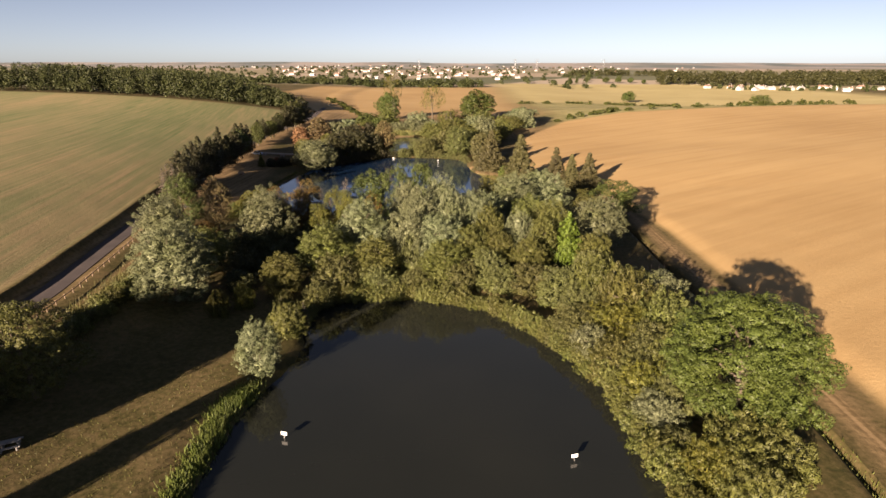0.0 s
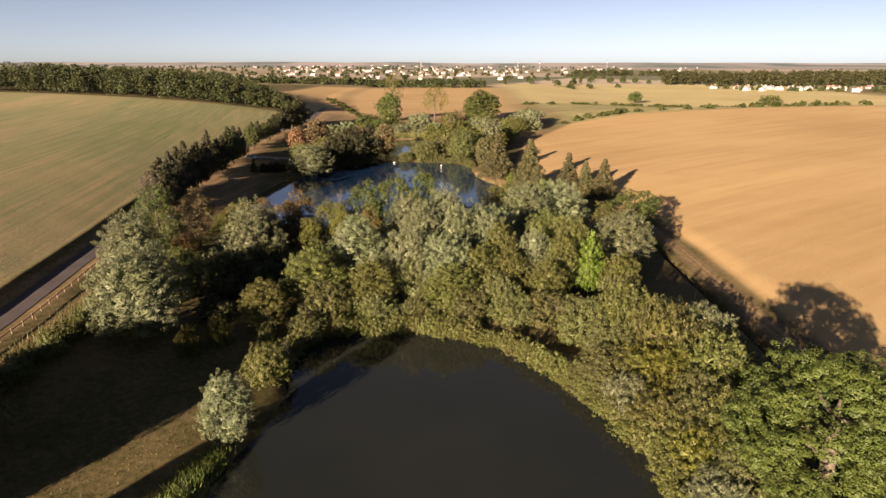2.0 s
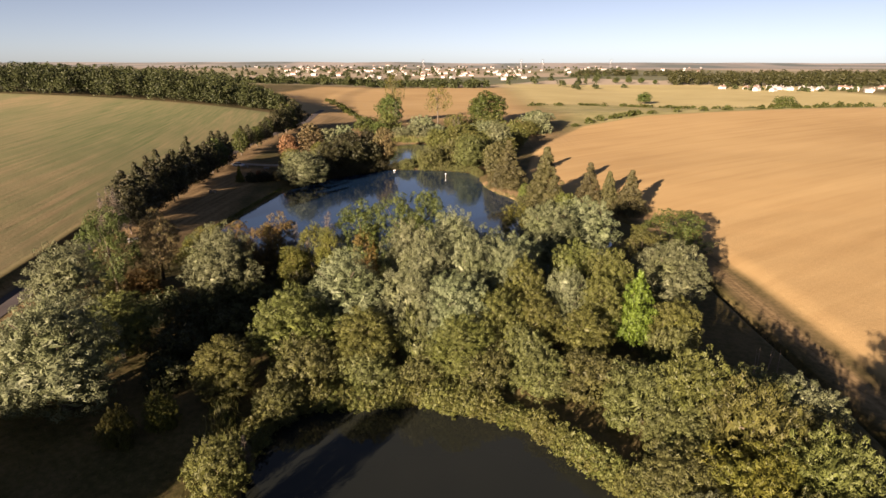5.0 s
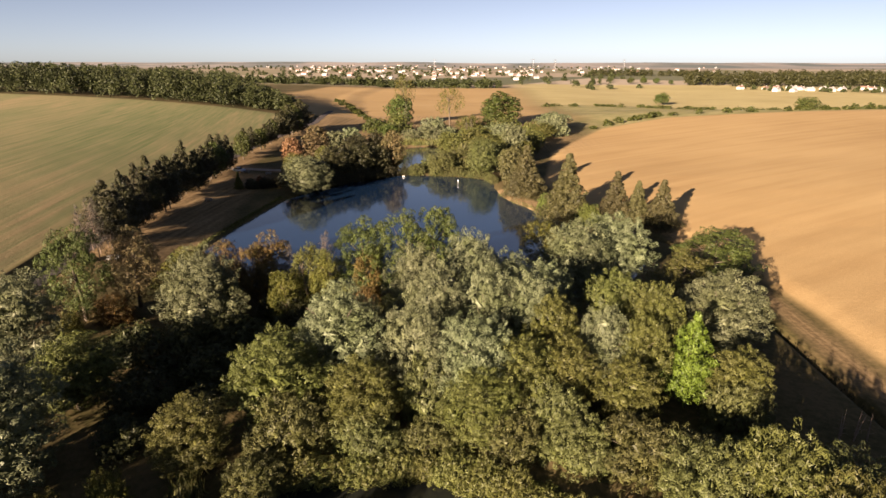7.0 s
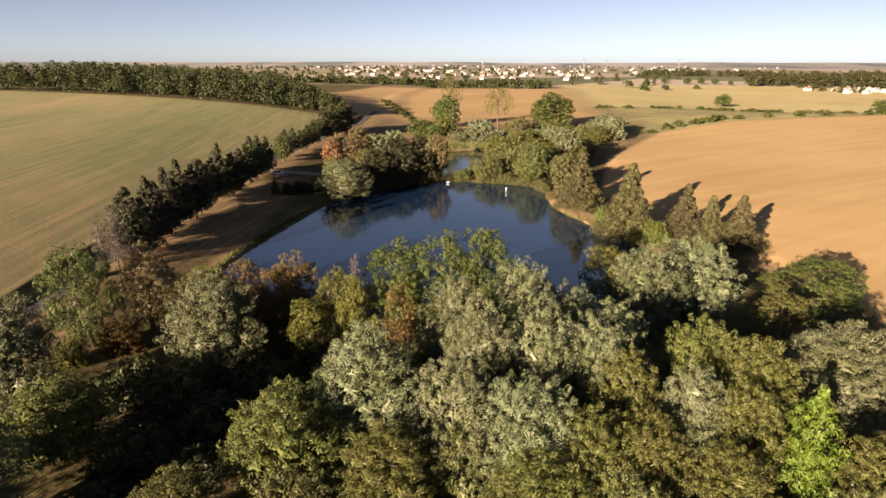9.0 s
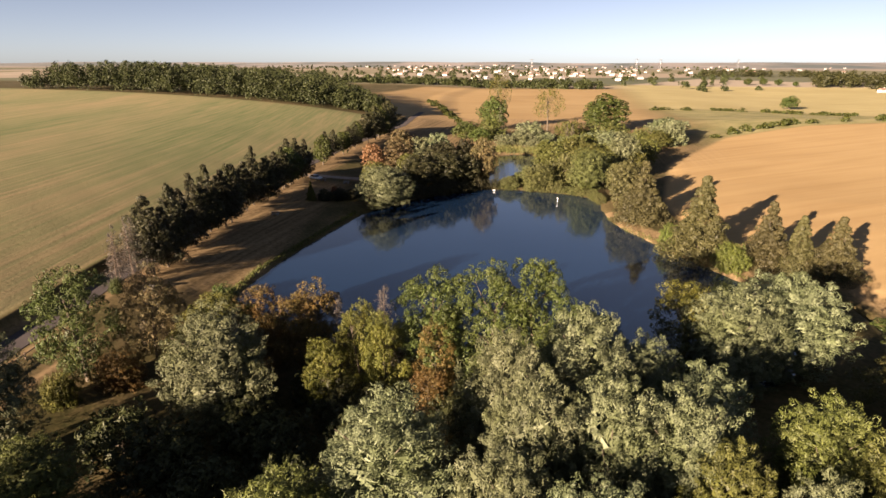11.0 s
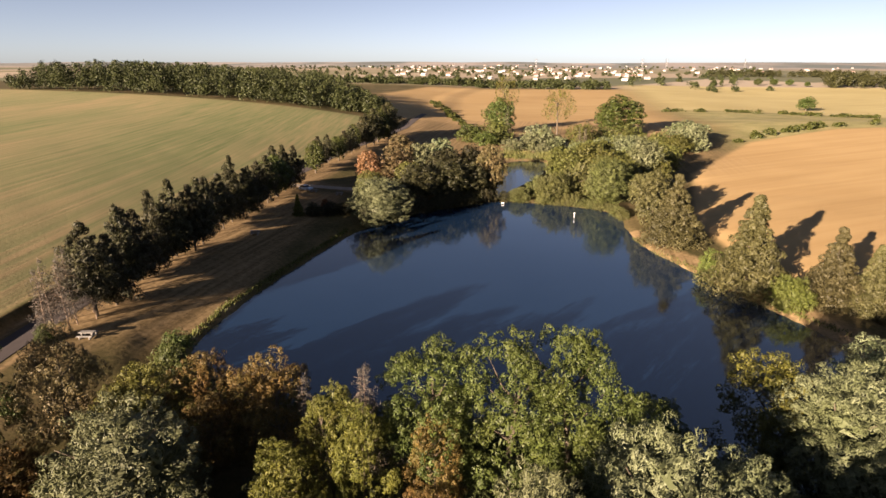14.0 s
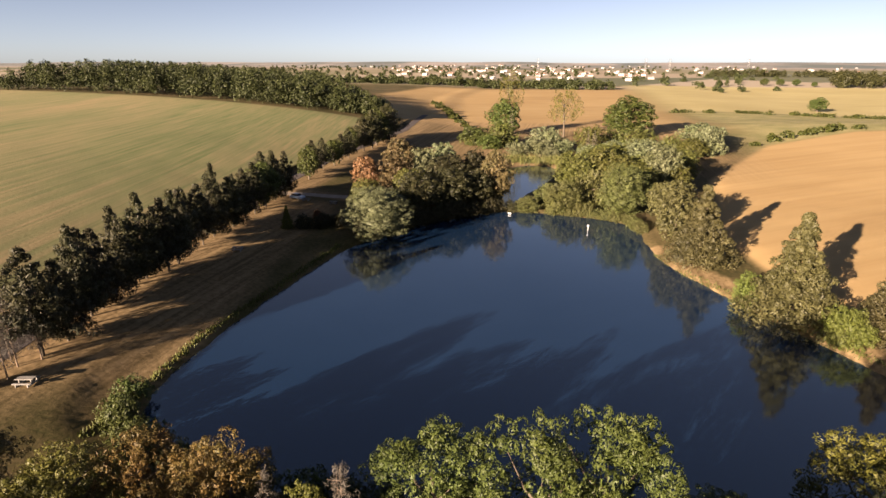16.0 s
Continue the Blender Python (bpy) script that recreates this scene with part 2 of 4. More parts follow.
POND_B = np.array([(-53.5, 140), (-55.5, 161), (-53.5, 183), (-51.5, 203), (-44, 221), (-26, 238), (-21, 241), (-2, 238.5), (9.5, 233), (9.6, 214), (12.6, 202), (18.3, 191.6), (23.2, 181), (28.6, 172.5), (32.5, 165), (36, 152), (30, 142), (22, 133), (8, 133), (-12, 136), (-32, 135)], float)
POND_C = np.array([(-23, 243), (-25, 262), (-28, 300), (-22, 312), (-10, 311), (-10, 290), (-14, 272), (-19, 258), (-20, 243)], float)


def along(table, y):
    return np.interp(y, table[:, 0], table[:, 1])


def rounded(poly, times=2):
    """Corner-cutting of a closed outline."""
    for _ in range(times):
        nxt = np.roll(poly, -1, 0)
        poly = np.stack([0.75 * poly + 0.25 * nxt, 0.25 * poly + 0.75 * nxt], 1).reshape(-1, 2)
    return poly


def depth_in(poly, x, y):
    """Signed distance to an outline: positive inside."""
    best, inside = np.full(x.shape, 1e9), np.zeros(x.shape, bool)
    for (ax, ay), (bx, by) in zip(poly, np.roll(poly, -1, 0)):
        dx, dy = bx - ax, by - ay
        t = np.clip(((x - ax) * dx + (y - ay) * dy) / (dx * dx + dy * dy), 0, 1)
        best = np.minimum(best, np.hypot(x - ax - t * dx, y - ay - t * dy))
        cross = (ay > y) != (by > y)
        inside ^= cross & (x < ax + (y - ay) * dx / (dy if dy else 1e-9))
    return np.where(inside, best, -best)


PONDS = [rounded(p) for p in (POND_A, POND_B, POND_C)]


def pond_depth(x, y):
    d = np.full(np.shape(x), -200.0)
    near = (np.abs(x) < 90) & (y > -20) & (y < 340)
    if near.any():
        d[near] = np.max([depth_in(p, x[near], y[near]) for p in PONDS], 0)
    return d


def waves(x, y, size, seed=0.0):
    return (np.sin(x / size + seed) * np.cos(y / size * 1.3 + 2 * seed) + 0.6 * np.sin((x + 1.7 * y) / size * 1.9 + 3 * seed)) / 1.6


def land(x, y):
    """Height of the ground."""
    x, y = np.asarray(x, float), np.asarray(y, float)
    road, edge = along(ROAD, y), along(FIELD_EDGE, y)
    base = np.interp(y, [-500, 250, 330, 420, 620, 1000, 1500, 2500, 3600, 4700, 9000], [0.9, 0.9, 1.6, 3.0, 1.0, 3, 6, 10, 17, 37, 44])
    z = base + 0.03 * waves(x, y, 7.0)
    left = road - x
    z = z + 1.6 * smoothstep(-26, -3, left)
    fade = 1 - 0.75 * smoothstep(430, 900, y)
    hill = 17 * (1 - np.exp(-np.maximum(left - 6, 0) / 100)) * fade
    bank = 1.5 * smoothstep(3.1, 4.6, left) * (1 - smoothstep(380, 460, y))
    z = z + np.where(left > 0, hill + bank, 0)
    right = x - edge
    back = 1 - smoothstep(395, 520, y)
    z = z + np.where(right > 0, (0.5 * smoothstep(0, 6, right) + 8.5 * (1 - np.exp(-np.maximum(right, 0) / 130))) * back, 0)
    z = z - 4.0 * smoothstep(60, 220, right) * smoothstep(420, 560, y) * (1 - smoothstep(800, 1300, y))
    z = z + np.where(y > 1200, 9.0 * smoothstep(2200, 4200, y) * waves(x, y, 430.0, 1.3), 0)
    gully = np.abs(x - along(DITCH, y))
    z = z - 1.2 * np.clip(1 - gully / 0.8, 0, 1) * (y < 178) * (y > 20)
    d = pond_depth(x, y)
    shore = 0.25 * waves(x, y, 2.3, 0.7)
    s = d + shore
    bank_z = np.where(s > 0, -0.35 * np.minimum(s, 5), 0.5 * smoothstep(0, 0.9, -s) + 0.05 * np.maximum(-s - 1, 0) + 0.02 * np.maximum(-s - 1, 0) ** 2)
    z = np.where(d > -60, np.minimum(z, bank_z), z)
    return z


def height(x, y):
    return float(land(np.array([x]), np.array([y]))[0])


def build_ground():
    def axis(inner, grow, last):
        vals = list(inner)
        step = inner[-1] - inner[-2]
        while vals[-1] < last:
            step *= grow
            vals.append(vals[-1] + step)
        return vals
    xs_r = axis(np.arange(0, 60, 1.0), 1.09, 4800)
    xs_l = axis(np.arange(0, 112, 1.0), 1.09, 4800)
    extra = [42.45, 42.7, 42.95, 43.2, 43.45, 43.7, 43.95] + [-78.5, -77.5, -76.6, -76.3, -75.9, -75.6, -75.3, -74.5, -73.5]
    cols = np.array(sorted(set([-v for v in xs_l[1:]] + xs_r + extra)))
    rows = np.array([-v for v in axis(np.arange(0, 3, 1.5), 1.6, 3000)][:0:-1] + axis(np.arange(0, 300, 1.25), 1.035, 4900))
    X, Y = np.meshgrid(cols, rows)
    bell = np.clip(1 - np.abs(X - 43.2) / 30, 0, 1)
    X = X + bell * (along(DITCH, Y) - 43.2) * (np.abs(Y) < 400)
    bell = np.clip(1 - np.abs(X + 72) / 55, 0, 1)
    X = X + bell * (along(ROAD, Y) + 72) * (np.abs(Y) < 480)
    Z = land(X, Y)
    h, w = X.shape
    verts = np.stack([X, Y, Z], -1).reshape(-1, 3)
    i = np.arange(h * w).reshape(h, w)
    quads = np.stack([i[:-1, :-1], i[:-1, 1:], i[1:, 1:], i[1:, :-1]], -1).reshape(-1, 4)
    me = bpy.data.meshes.new("ground")
    me.from_pydata(verts.tolist(), [], quads.tolist())
    me.polygons.foreach_set("use_smooth", [True] * len(me.polygons))
    me.materials.append(GROUND)
    x, y = verts[:, 0], verts[:, 1]
    left, right = along(ROAD, y) - x, x - along(FIELD_EDGE, y)
    field_l = smoothstep(4.6, 6.4, left) * (1 - smoothstep(389, 393, y))
    far_edge = np.interp(x, [30, 42, 73, 120, 203, 318, 600], [275, 293, 350, 388, 405, 418, 440])
    field_r = smoothstep(0, 2.5, right) * (1 - smoothstep(-3, 3, y - far_edge)) * (x > 0)
    track = np.maximum(np.exp(-((x - along(DITCH, y) - 4.2) / 1.8) ** 2) * 0.75 * (y < 180), 0)
    walk_l = np.exp(-((left + 8 + 0.02 * (y - 90)) / 0.5) ** 2) * (y < 128) * (y > 30)
    verge = np.exp(-((np.abs(left) - 3.1) / 0.7) ** 2) * (y < 420) * 0.8
    drive = np.exp(-((y - 243 + 0.05 * (x + 75)) / 2.5) ** 2) * (x < -52) * (left < 0)
    lane = smoothstep(-13, -9, left) * (1 - smoothstep(-4, -1, left)) * smoothstep(130, 150, y) * (1 - smoothstep(400, 460, y)) * 0.75
    tired = 0.6 * smoothstep(270, 320, y) * (1 - smoothstep(430, 450, y)) * (left < 0) * (1 - smoothstep(40, 70, x))
    grazed = 0.62 * smoothstep(-24, -20, left) * (left < 0) * smoothstep(136, 150, y) * (1 - smoothstep(232, 240, y))
    d = pond_depth(x, y)
    strand = 0.7 * smoothstep(-5.5, -3.5, d) * (x > 8) * (y > 162) * (y < 216)
    trail = np.clip(np.max([track, walk_l, verge, drive, lane, tired, grazed, strand], 0), 0, 1)
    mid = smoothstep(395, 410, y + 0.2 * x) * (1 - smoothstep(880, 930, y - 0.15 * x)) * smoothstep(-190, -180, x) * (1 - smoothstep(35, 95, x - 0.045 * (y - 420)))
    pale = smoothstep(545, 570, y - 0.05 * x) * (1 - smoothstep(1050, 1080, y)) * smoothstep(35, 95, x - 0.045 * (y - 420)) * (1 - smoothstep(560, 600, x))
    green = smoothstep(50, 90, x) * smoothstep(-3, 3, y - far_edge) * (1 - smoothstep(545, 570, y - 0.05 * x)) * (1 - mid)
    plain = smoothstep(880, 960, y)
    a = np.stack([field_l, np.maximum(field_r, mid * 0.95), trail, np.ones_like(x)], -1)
    # alpha of b: share of the painted haze colour, growing with distance
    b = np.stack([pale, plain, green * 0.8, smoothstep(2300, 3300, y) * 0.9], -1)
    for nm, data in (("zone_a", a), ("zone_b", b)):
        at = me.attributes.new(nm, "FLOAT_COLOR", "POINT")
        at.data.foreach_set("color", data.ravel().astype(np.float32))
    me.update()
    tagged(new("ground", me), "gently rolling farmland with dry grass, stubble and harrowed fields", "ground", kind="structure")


build_ground()


def build_water(outline, label, material):
    wide = outline + 2.5 * (outline - outline.mean(0)) / np.linalg.norm(outline - outline.mean(0), axis=1, keepdims=True)
    me = mesh_of("water", [(*p, 0.0) for p in wide], [tuple(range(len(wide)))], material)
    tagged(new("water", me), label, "pond", kind="structure")


build_water(PONDS[0], "dark murky pond with a smooth surface", MURKY)
build_water(PONDS[1], "large pond reflecting blue sky", CLEAR)
build_water(PONDS[2], "small narrow pond between shrubs", CLEAR)


def build_road():
    ys = np.arange(-60, 470, 3.0)
    verts, faces = [], []
    for y in ys:
        c = float(along(ROAD, np.array(y)))
        for k, off in enumerate((-2.1, -2.0, 0, 2.0, 2.1)):
            x = c + off
            z = max(height(c - 2, y), height(c + 2, y)) + (0.06 if abs(off) < 2.05 else -0.3) + (0.03 if off == 0 else 0)
            verts.append((x, y, z))
    for r in range(len(ys) - 1):
        for k in range(4):
            a = r * 5 + k
            faces.append((a, a + 1, a + 6, a + 5))
    tagged(new("road", mesh_of("road", verts, faces, ASPHALT)), "narrow grey asphalt lane below a field bank", "road", kind="structure")


build_road()


def build_drive():
    """Gravel cross-drive from the lane to the pond."""
    verts, faces = [], []
    n = 16
    for k in range(n + 1):
        x = -85.5 + 31 * k / n
        y = 238.0 + 0.30 * (x + 85)
        for off in (-1.8, 0.0, 1.8):
            verts.append((x, y + off, height(x, y + off) + 0.05))
    for k in range(n):
        for c in range(2):
            a = 3 * k + c
            faces.append((a, a + 3, a + 4, a + 1))
    tagged(new("drive", mesh_of("drive", verts, faces, GRAVEL)), "pale gravel drive between the lane and a pond", "road", kind="structure")


build_drive()

# ---- trees ----
def unit(v):
    return v / np.maximum(np.linalg.norm(v, axis=-1, keepdims=True), 1e-9)


def leaf_faces(name, tri, tone, material):
    """One mesh of three-cornered leaves; tone is each leaf's shade of its colour, 0 to 1."""
    k = len(tri) // 3
    me = bpy.data.meshes.new(name)
    me.vertices.add(3 * k)
    me.vertices.foreach_set("co", tri.astype(np.float32).ravel())
    me.loops.add(3 * k)
    me.loops.foreach_set("vertex_index", np.arange(3 * k, dtype=np.int32))
    me.polygons.add(k)
    me.polygons.foreach_set("loop_start", np.arange(0, 3 * k, 3, dtype=np.int32))
    me.polygons.foreach_set("loop_total", np.full(k, 3, np.int32))
    me.attributes.new("tone", "FLOAT", "FACE").data.foreach_set("value", np.clip(tone, 0, 1).astype(np.float32).ravel())
    me.materials.append(material)
    me.update(calc_edges=True)
    return me


def leaf_mesh(name, rng, centres, radii, per, size, material, long=1.7, droop=0.0, tufts=0, tall=1.3, heart=None):
    """Leaves over the outside of many lobes; with tufts, each lobe is first broken into small sprays."""
    c, r = np.asarray(centres, float), np.asarray(radii, float)
    out = c - (np.array(heart) if heart is not None else np.array([0, 0, 0.0]))
    if heart is None:
        out = out * np.array([1, 1, 0])
        out = unit(out + 1e-6) * 0.5 + np.array([0, 0, 0.4])
    out = unit(out)
    if tufts:
        n = len(c)
        u = unit(rng.normal(size=(n, tufts, 3)) + 0.9 * out[:, None])
        small = r.mean(1)[:, None, None] * (0.30 + 0.22 * rng.random((n, tufts, 1)))
        tc = c[:, None] + u * r[:, None] * (0.78 + 0.22 * rng.random((n, tufts, 1)))
        c, out = tc.reshape(-1, 3), unit(u + 0.5 * out[:, None]).reshape(-1, 3)
        r = np.repeat(small.reshape(-1, 1), 3, 1) * np.array([1, 1, tall])
        per = max(3, per // tufts)
    n = len(c)
    u = unit(rng.normal(size=(n, per, 3)) + 0.75 * out[:, None])
    rad = r[:, None] * (1 - 0.3 * rng.random((n, per, 1)) ** 2 + 0.10 * rng.normal(size=(n, per, 1)))
    p = c[:, None] + u * rad
    nor = unit(u + 0.42 * rng.normal(size=u.shape) + np.array([0, 0, 0.05]))
    t = unit(np.cross(nor, rng.normal(size=u.shape)))
    t[..., 2] -= droop
    t = unit(t)
    b = np.cross(nor, t)
    s = size * (0.6 + 0.8 * rng.random((n, per, 1)))
    tri = np.stack([p - t * s * long * 0.5 - b * s * 0.45, p - t * s * long * 0.4 + b * s * 0.45, p + t * s * long * 0.6], 2).reshape(-1, 3)
    tone = 0.6 * rng.random((n, 1)) + 0.4 * rng.random((n, per))
    return leaf_faces(name, tri, tone, material)


def round_lobes(rng, n, r, low, high, lobe, tall=1.0, crest=0.0):
    """Lobe centres over an egg-shaped crown from z=low to z=high."""
    k = np.arange(n) + 0.5
    zz = 1 - 1.75 * k / n
    ang = k * 2.39996 + rng.normal(size=n) * 0.25
    ring = np.sqrt(np.maximum(1 - zz * zz, 0.02))
    shell = 0.80 + 0.16 * rng.normal(size=n)
    c = np.stack([ring * np.cos(ang) * r * shell, ring * np.sin(ang) * r * shell, (low + high) / 2 + zz * (high - low) / 2 * (0.80 + 0.07 * rng.normal(size=n))], -1)
    size = lobe * r * (0.75 + 0.5 * rng.random(n))
    rad = np.stack([size, size, size * tall * (1 + crest * np.maximum(zz, 0))], -1)
    inner = np.stack([rng.normal(size=n // 4) * r * 0.33, rng.normal(size=n // 4) * r * 0.33, low + (high - low) * (0.3 + 0.5 * rng.random(n // 4))], -1)
    return np.vstack([c, inner]), np.vstack([rad, np.full((n // 4, 3), lobe * r * 1.3)])


def tier_lobes(rng, r, low, high, tiers, slack=0.15, round_top=0.0):
    """Whorls of drooping boughs on a cone."""
    c, rad = [], []
    for i in range(tiers):
        f = i / (tiers - 1)
        reach = r * ((1 - f) ** (1 - 0.45 * round_top) * 0.95 + 0.06) * (0.85 + 0.3 * rng.random()) * (1 - 0.5 * round_top * max(0.0, 1 - f / 0.35))
        n = max(3, int(8 * (1 - f) + 3))
        for k in range(n):
            a = 2 * math.pi * (k + rng.random() * 0.7) / n + i
            for q in (0.45, 0.85):
                d = reach * q * (1 + slack * rng.normal())
                z = low + (high - low) * f - 0.18 * d + 0.15 * rng.normal()
                c.append((d * math.cos(a), d * math.sin(a), z))
                s = max(0.30 * reach, 0.22 * r * 0.5)
                rad.append((s, s, s * 0.42 + 0.18))
    c.append((0, 0, high))
    rad.append((0.15 * r, 0.15 * r, 0.5))
    return np.array(c), np.array(rad)


def leaves_of(name, p, nor, t, s, long, tone, material):
    """One mesh of pointed leaves from places, facings, directions and sizes."""
    t = unit(t - nor * np.sum(t * nor, -1, keepdims=True))
    b = np.cross(nor, t)
    tri = np.stack([p - t * s * long * 0.5 - b * s * 0.45, p - t * s * long * 0.4 + b * s * 0.45, p + t * s * long * 0.6], 1).reshape(-1, 3)
    return leaf_faces(name, tri, tone, material)


def crown_mesh(rng, R, low, high, boughs, bough, plumes, per, leaf, material, up=0.6, length=0.22, girth=0.10, core=60, long=2.0, flat=1.0, ragged=0.14, gaps=0.0):
    """Crown in three orders: domed boughs, rounded plumes spaced over each bough, leaves over each plume."""
    k = np.arange(boughs) + 0.5
    zz = 1 - 1.8 * k / boughs
    ang = k * 2.39996 + rng.normal(size=boughs) * 0.35
    ring = np.sqrt(np.maximum(1 - zz * zz, 0.03))
    br = bough * R * (0.65 + 0.7 * rng.random(boughs))
    shell = (R * (1 - 0.5 * length) - br * 0.95) * (0.94 + ragged * rng.normal(size=boughs))
    half = (high - low) / 2
    c = np.stack([ring * np.cos(ang) * shell, ring * np.sin(ang) * shell, low + half + zz * (half - 0.8 * br * flat - 0.4 * length * R) * (0.95 + 0.08 * rng.normal(size=boughs))], -1)
    lob = rng.uniform(0, 6.283, 2)   # no crown is quite round
    c[:, :2] *= (1 + 0.10 * np.sin(2 * ang + lob[0]) + 0.08 * np.sin(3 * ang + lob[1]))[:, None]
    kept = rng.random(boughs) >= gaps
    c, br, boughs = c[kept], br[kept], int(kept.sum())
    heart = np.array([0, 0, low + half * 0.8])
    out = unit(c - heart)
    # evenly spaced places over the outer side of each bough
    many = int(plumes * 1.7)
    j = np.arange(many) + 0.5
    fz = 1 - 2 * j / many
    fr = np.sqrt(1 - fz * fz)
    turn = rng.uniform(0, 6.283, (boughs, 1)) + j * 2.39996
    u = np.stack([fr * np.cos(turn), fr * np.sin(turn), np.repeat(fz[None], boughs, 0)], -1)
    u = unit(u + 0.16 * rng.normal(size=u.shape))
    best = np.argsort(-np.sum(u * (out + np.array([0, 0, 0.12]))[:, None], -1), 1)[:, :plumes]
    u = np.take_along_axis(u, best[..., None], 1)
    size = br[:, None, None] * np.array([1, 1, flat])
    root = c[:, None] + u * size * (0.62 + 0.34 * rng.random((boughs, plumes, 1)))
    way = unit(u + up * np.array([0, 0, 1.0]) + 0.18 * rng.normal(size=u.shape))
    reach = length * R * (0.6 + 0.8 * rng.random((boughs, plumes, 1)))
    n = boughs * plumes
    root, way, reach = root.reshape(n, 1, 3), way.reshape(n, 1, 3), reach.reshape(n, 1, 1)
    wide = girth * R * (0.75 + 0.5 * rng.random((n, 1, 1)))
    v = unit(rng.normal(size=(n, per, 3)) + 0.75 * way)
    up_way = np.sum(v * way, -1, keepdims=True)
    side = v - way * up_way
    shrink = 0.78 + 0.3 * rng.random((n, per, 1))
    p = root + way * reach * (0.35 + 0.6 * up_way * shrink) + side * wide * shrink
    nor = unit(side / wide + way * up_way / (0.6 * reach) + 0.30 / wide * rng.normal(size=v.shape))
    t = 0.8 * way + 0.3 * side + 0.5 * rng.normal(size=side.shape)
    s = leaf * (0.6 + 0.8 * rng.random((n, per, 1)))
    tone = 0.35 * np.repeat(rng.random(boughs), plumes)[:, None, None] + 0.35 * rng.random((n, 1, 1)) + 0.30 * rng.random((n, per, 1))
    m = boughs * core
    cu = unit(rng.normal(size=(boughs, core, 3)) + 0.5 * out[:, None])
    cp = (c[:, None] + cu * size * (0.36 + 0.18 * rng.random((boughs, core, 1)))).reshape(m, 3)
    cs = np.repeat(br, core)[:, None] * 0.15 * (0.7 + 0.6 * rng.random((m, 1)))
    cn = unit(cu.reshape(m, 3) + 0.2 * rng.normal(size=(m, 3)))
    hu = unit(rng.normal(size=(700, 3)))
    hp = heart + hu * np.array([R * 0.45, R * 0.45, half * 0.55])
    flatten = lambda *a: np.vstack([w.reshape(-1, w.shape[-1]) for w in a])
    return leaves_of("crown", flatten(p, cp, hp), flatten(nor, cn, hu), flatten(t, rng.normal(size=(m, 3)), rng.normal(size=(700, 3))), flatten(s, cs, np.full((700, 1), 0.04 * R)), long,
                     flatten(tone, rng.random((m, 1)), rng.random((700, 1))), material)


def trunk_mesh(rng, high, r, crown_low, crown_r, limbs=7, material=BARK):
    verts, faces = [], []
    lean = rng.normal(size=2) * 0.04 * high
    p = [Vector((0, 0, -0.4)), Vector((lean[0] * 0.3, lean[1] * 0.3, high * 0.3)), Vector((lean[0], lean[1], high * 0.62)), Vector((lean[0] * 1.2, lean[1] * 1.2, high * 0.76))]
    add_tube(verts, faces, p[0], p[1], r * 1.25, r * 0.8, 8)
    add_tube(verts, faces, p[1], p[2], r * 0.8, r * 0.5, 8)
    add_tube(verts, faces, p[2], p[3], r * 0.5, r * 0.12, 6)
    for k in range(limbs):
        f = 0.3 + 0.5 * k / limbs
        a = k * 2.4 + rng.random()
        s = p[1].lerp(p[2], min(1, max(0, (f - 0.3) / 0.32)))
        reach = crown_r * (0.42 + 0.2 * rng.random())
        mid = s + Vector((math.cos(a) * reach * 0.55, math.sin(a) * reach * 0.55, high * 0.09))
        tip = s + Vector((math.cos(a) * reach, math.sin(a) * reach, high * (0.14 + 0.1 * rng.random())))
        add_tube(verts, faces, s, mid, r * 0.4, r * 0.22, 6)
        add_tube(verts, faces, mid, tip, r * 0.22, r * 0.06, 5)
    return mesh_of("trunk", verts, faces, material, True)


STOCK = {}
PATTERN_HIGH = {"bush": 5.0, "low": 5.0}


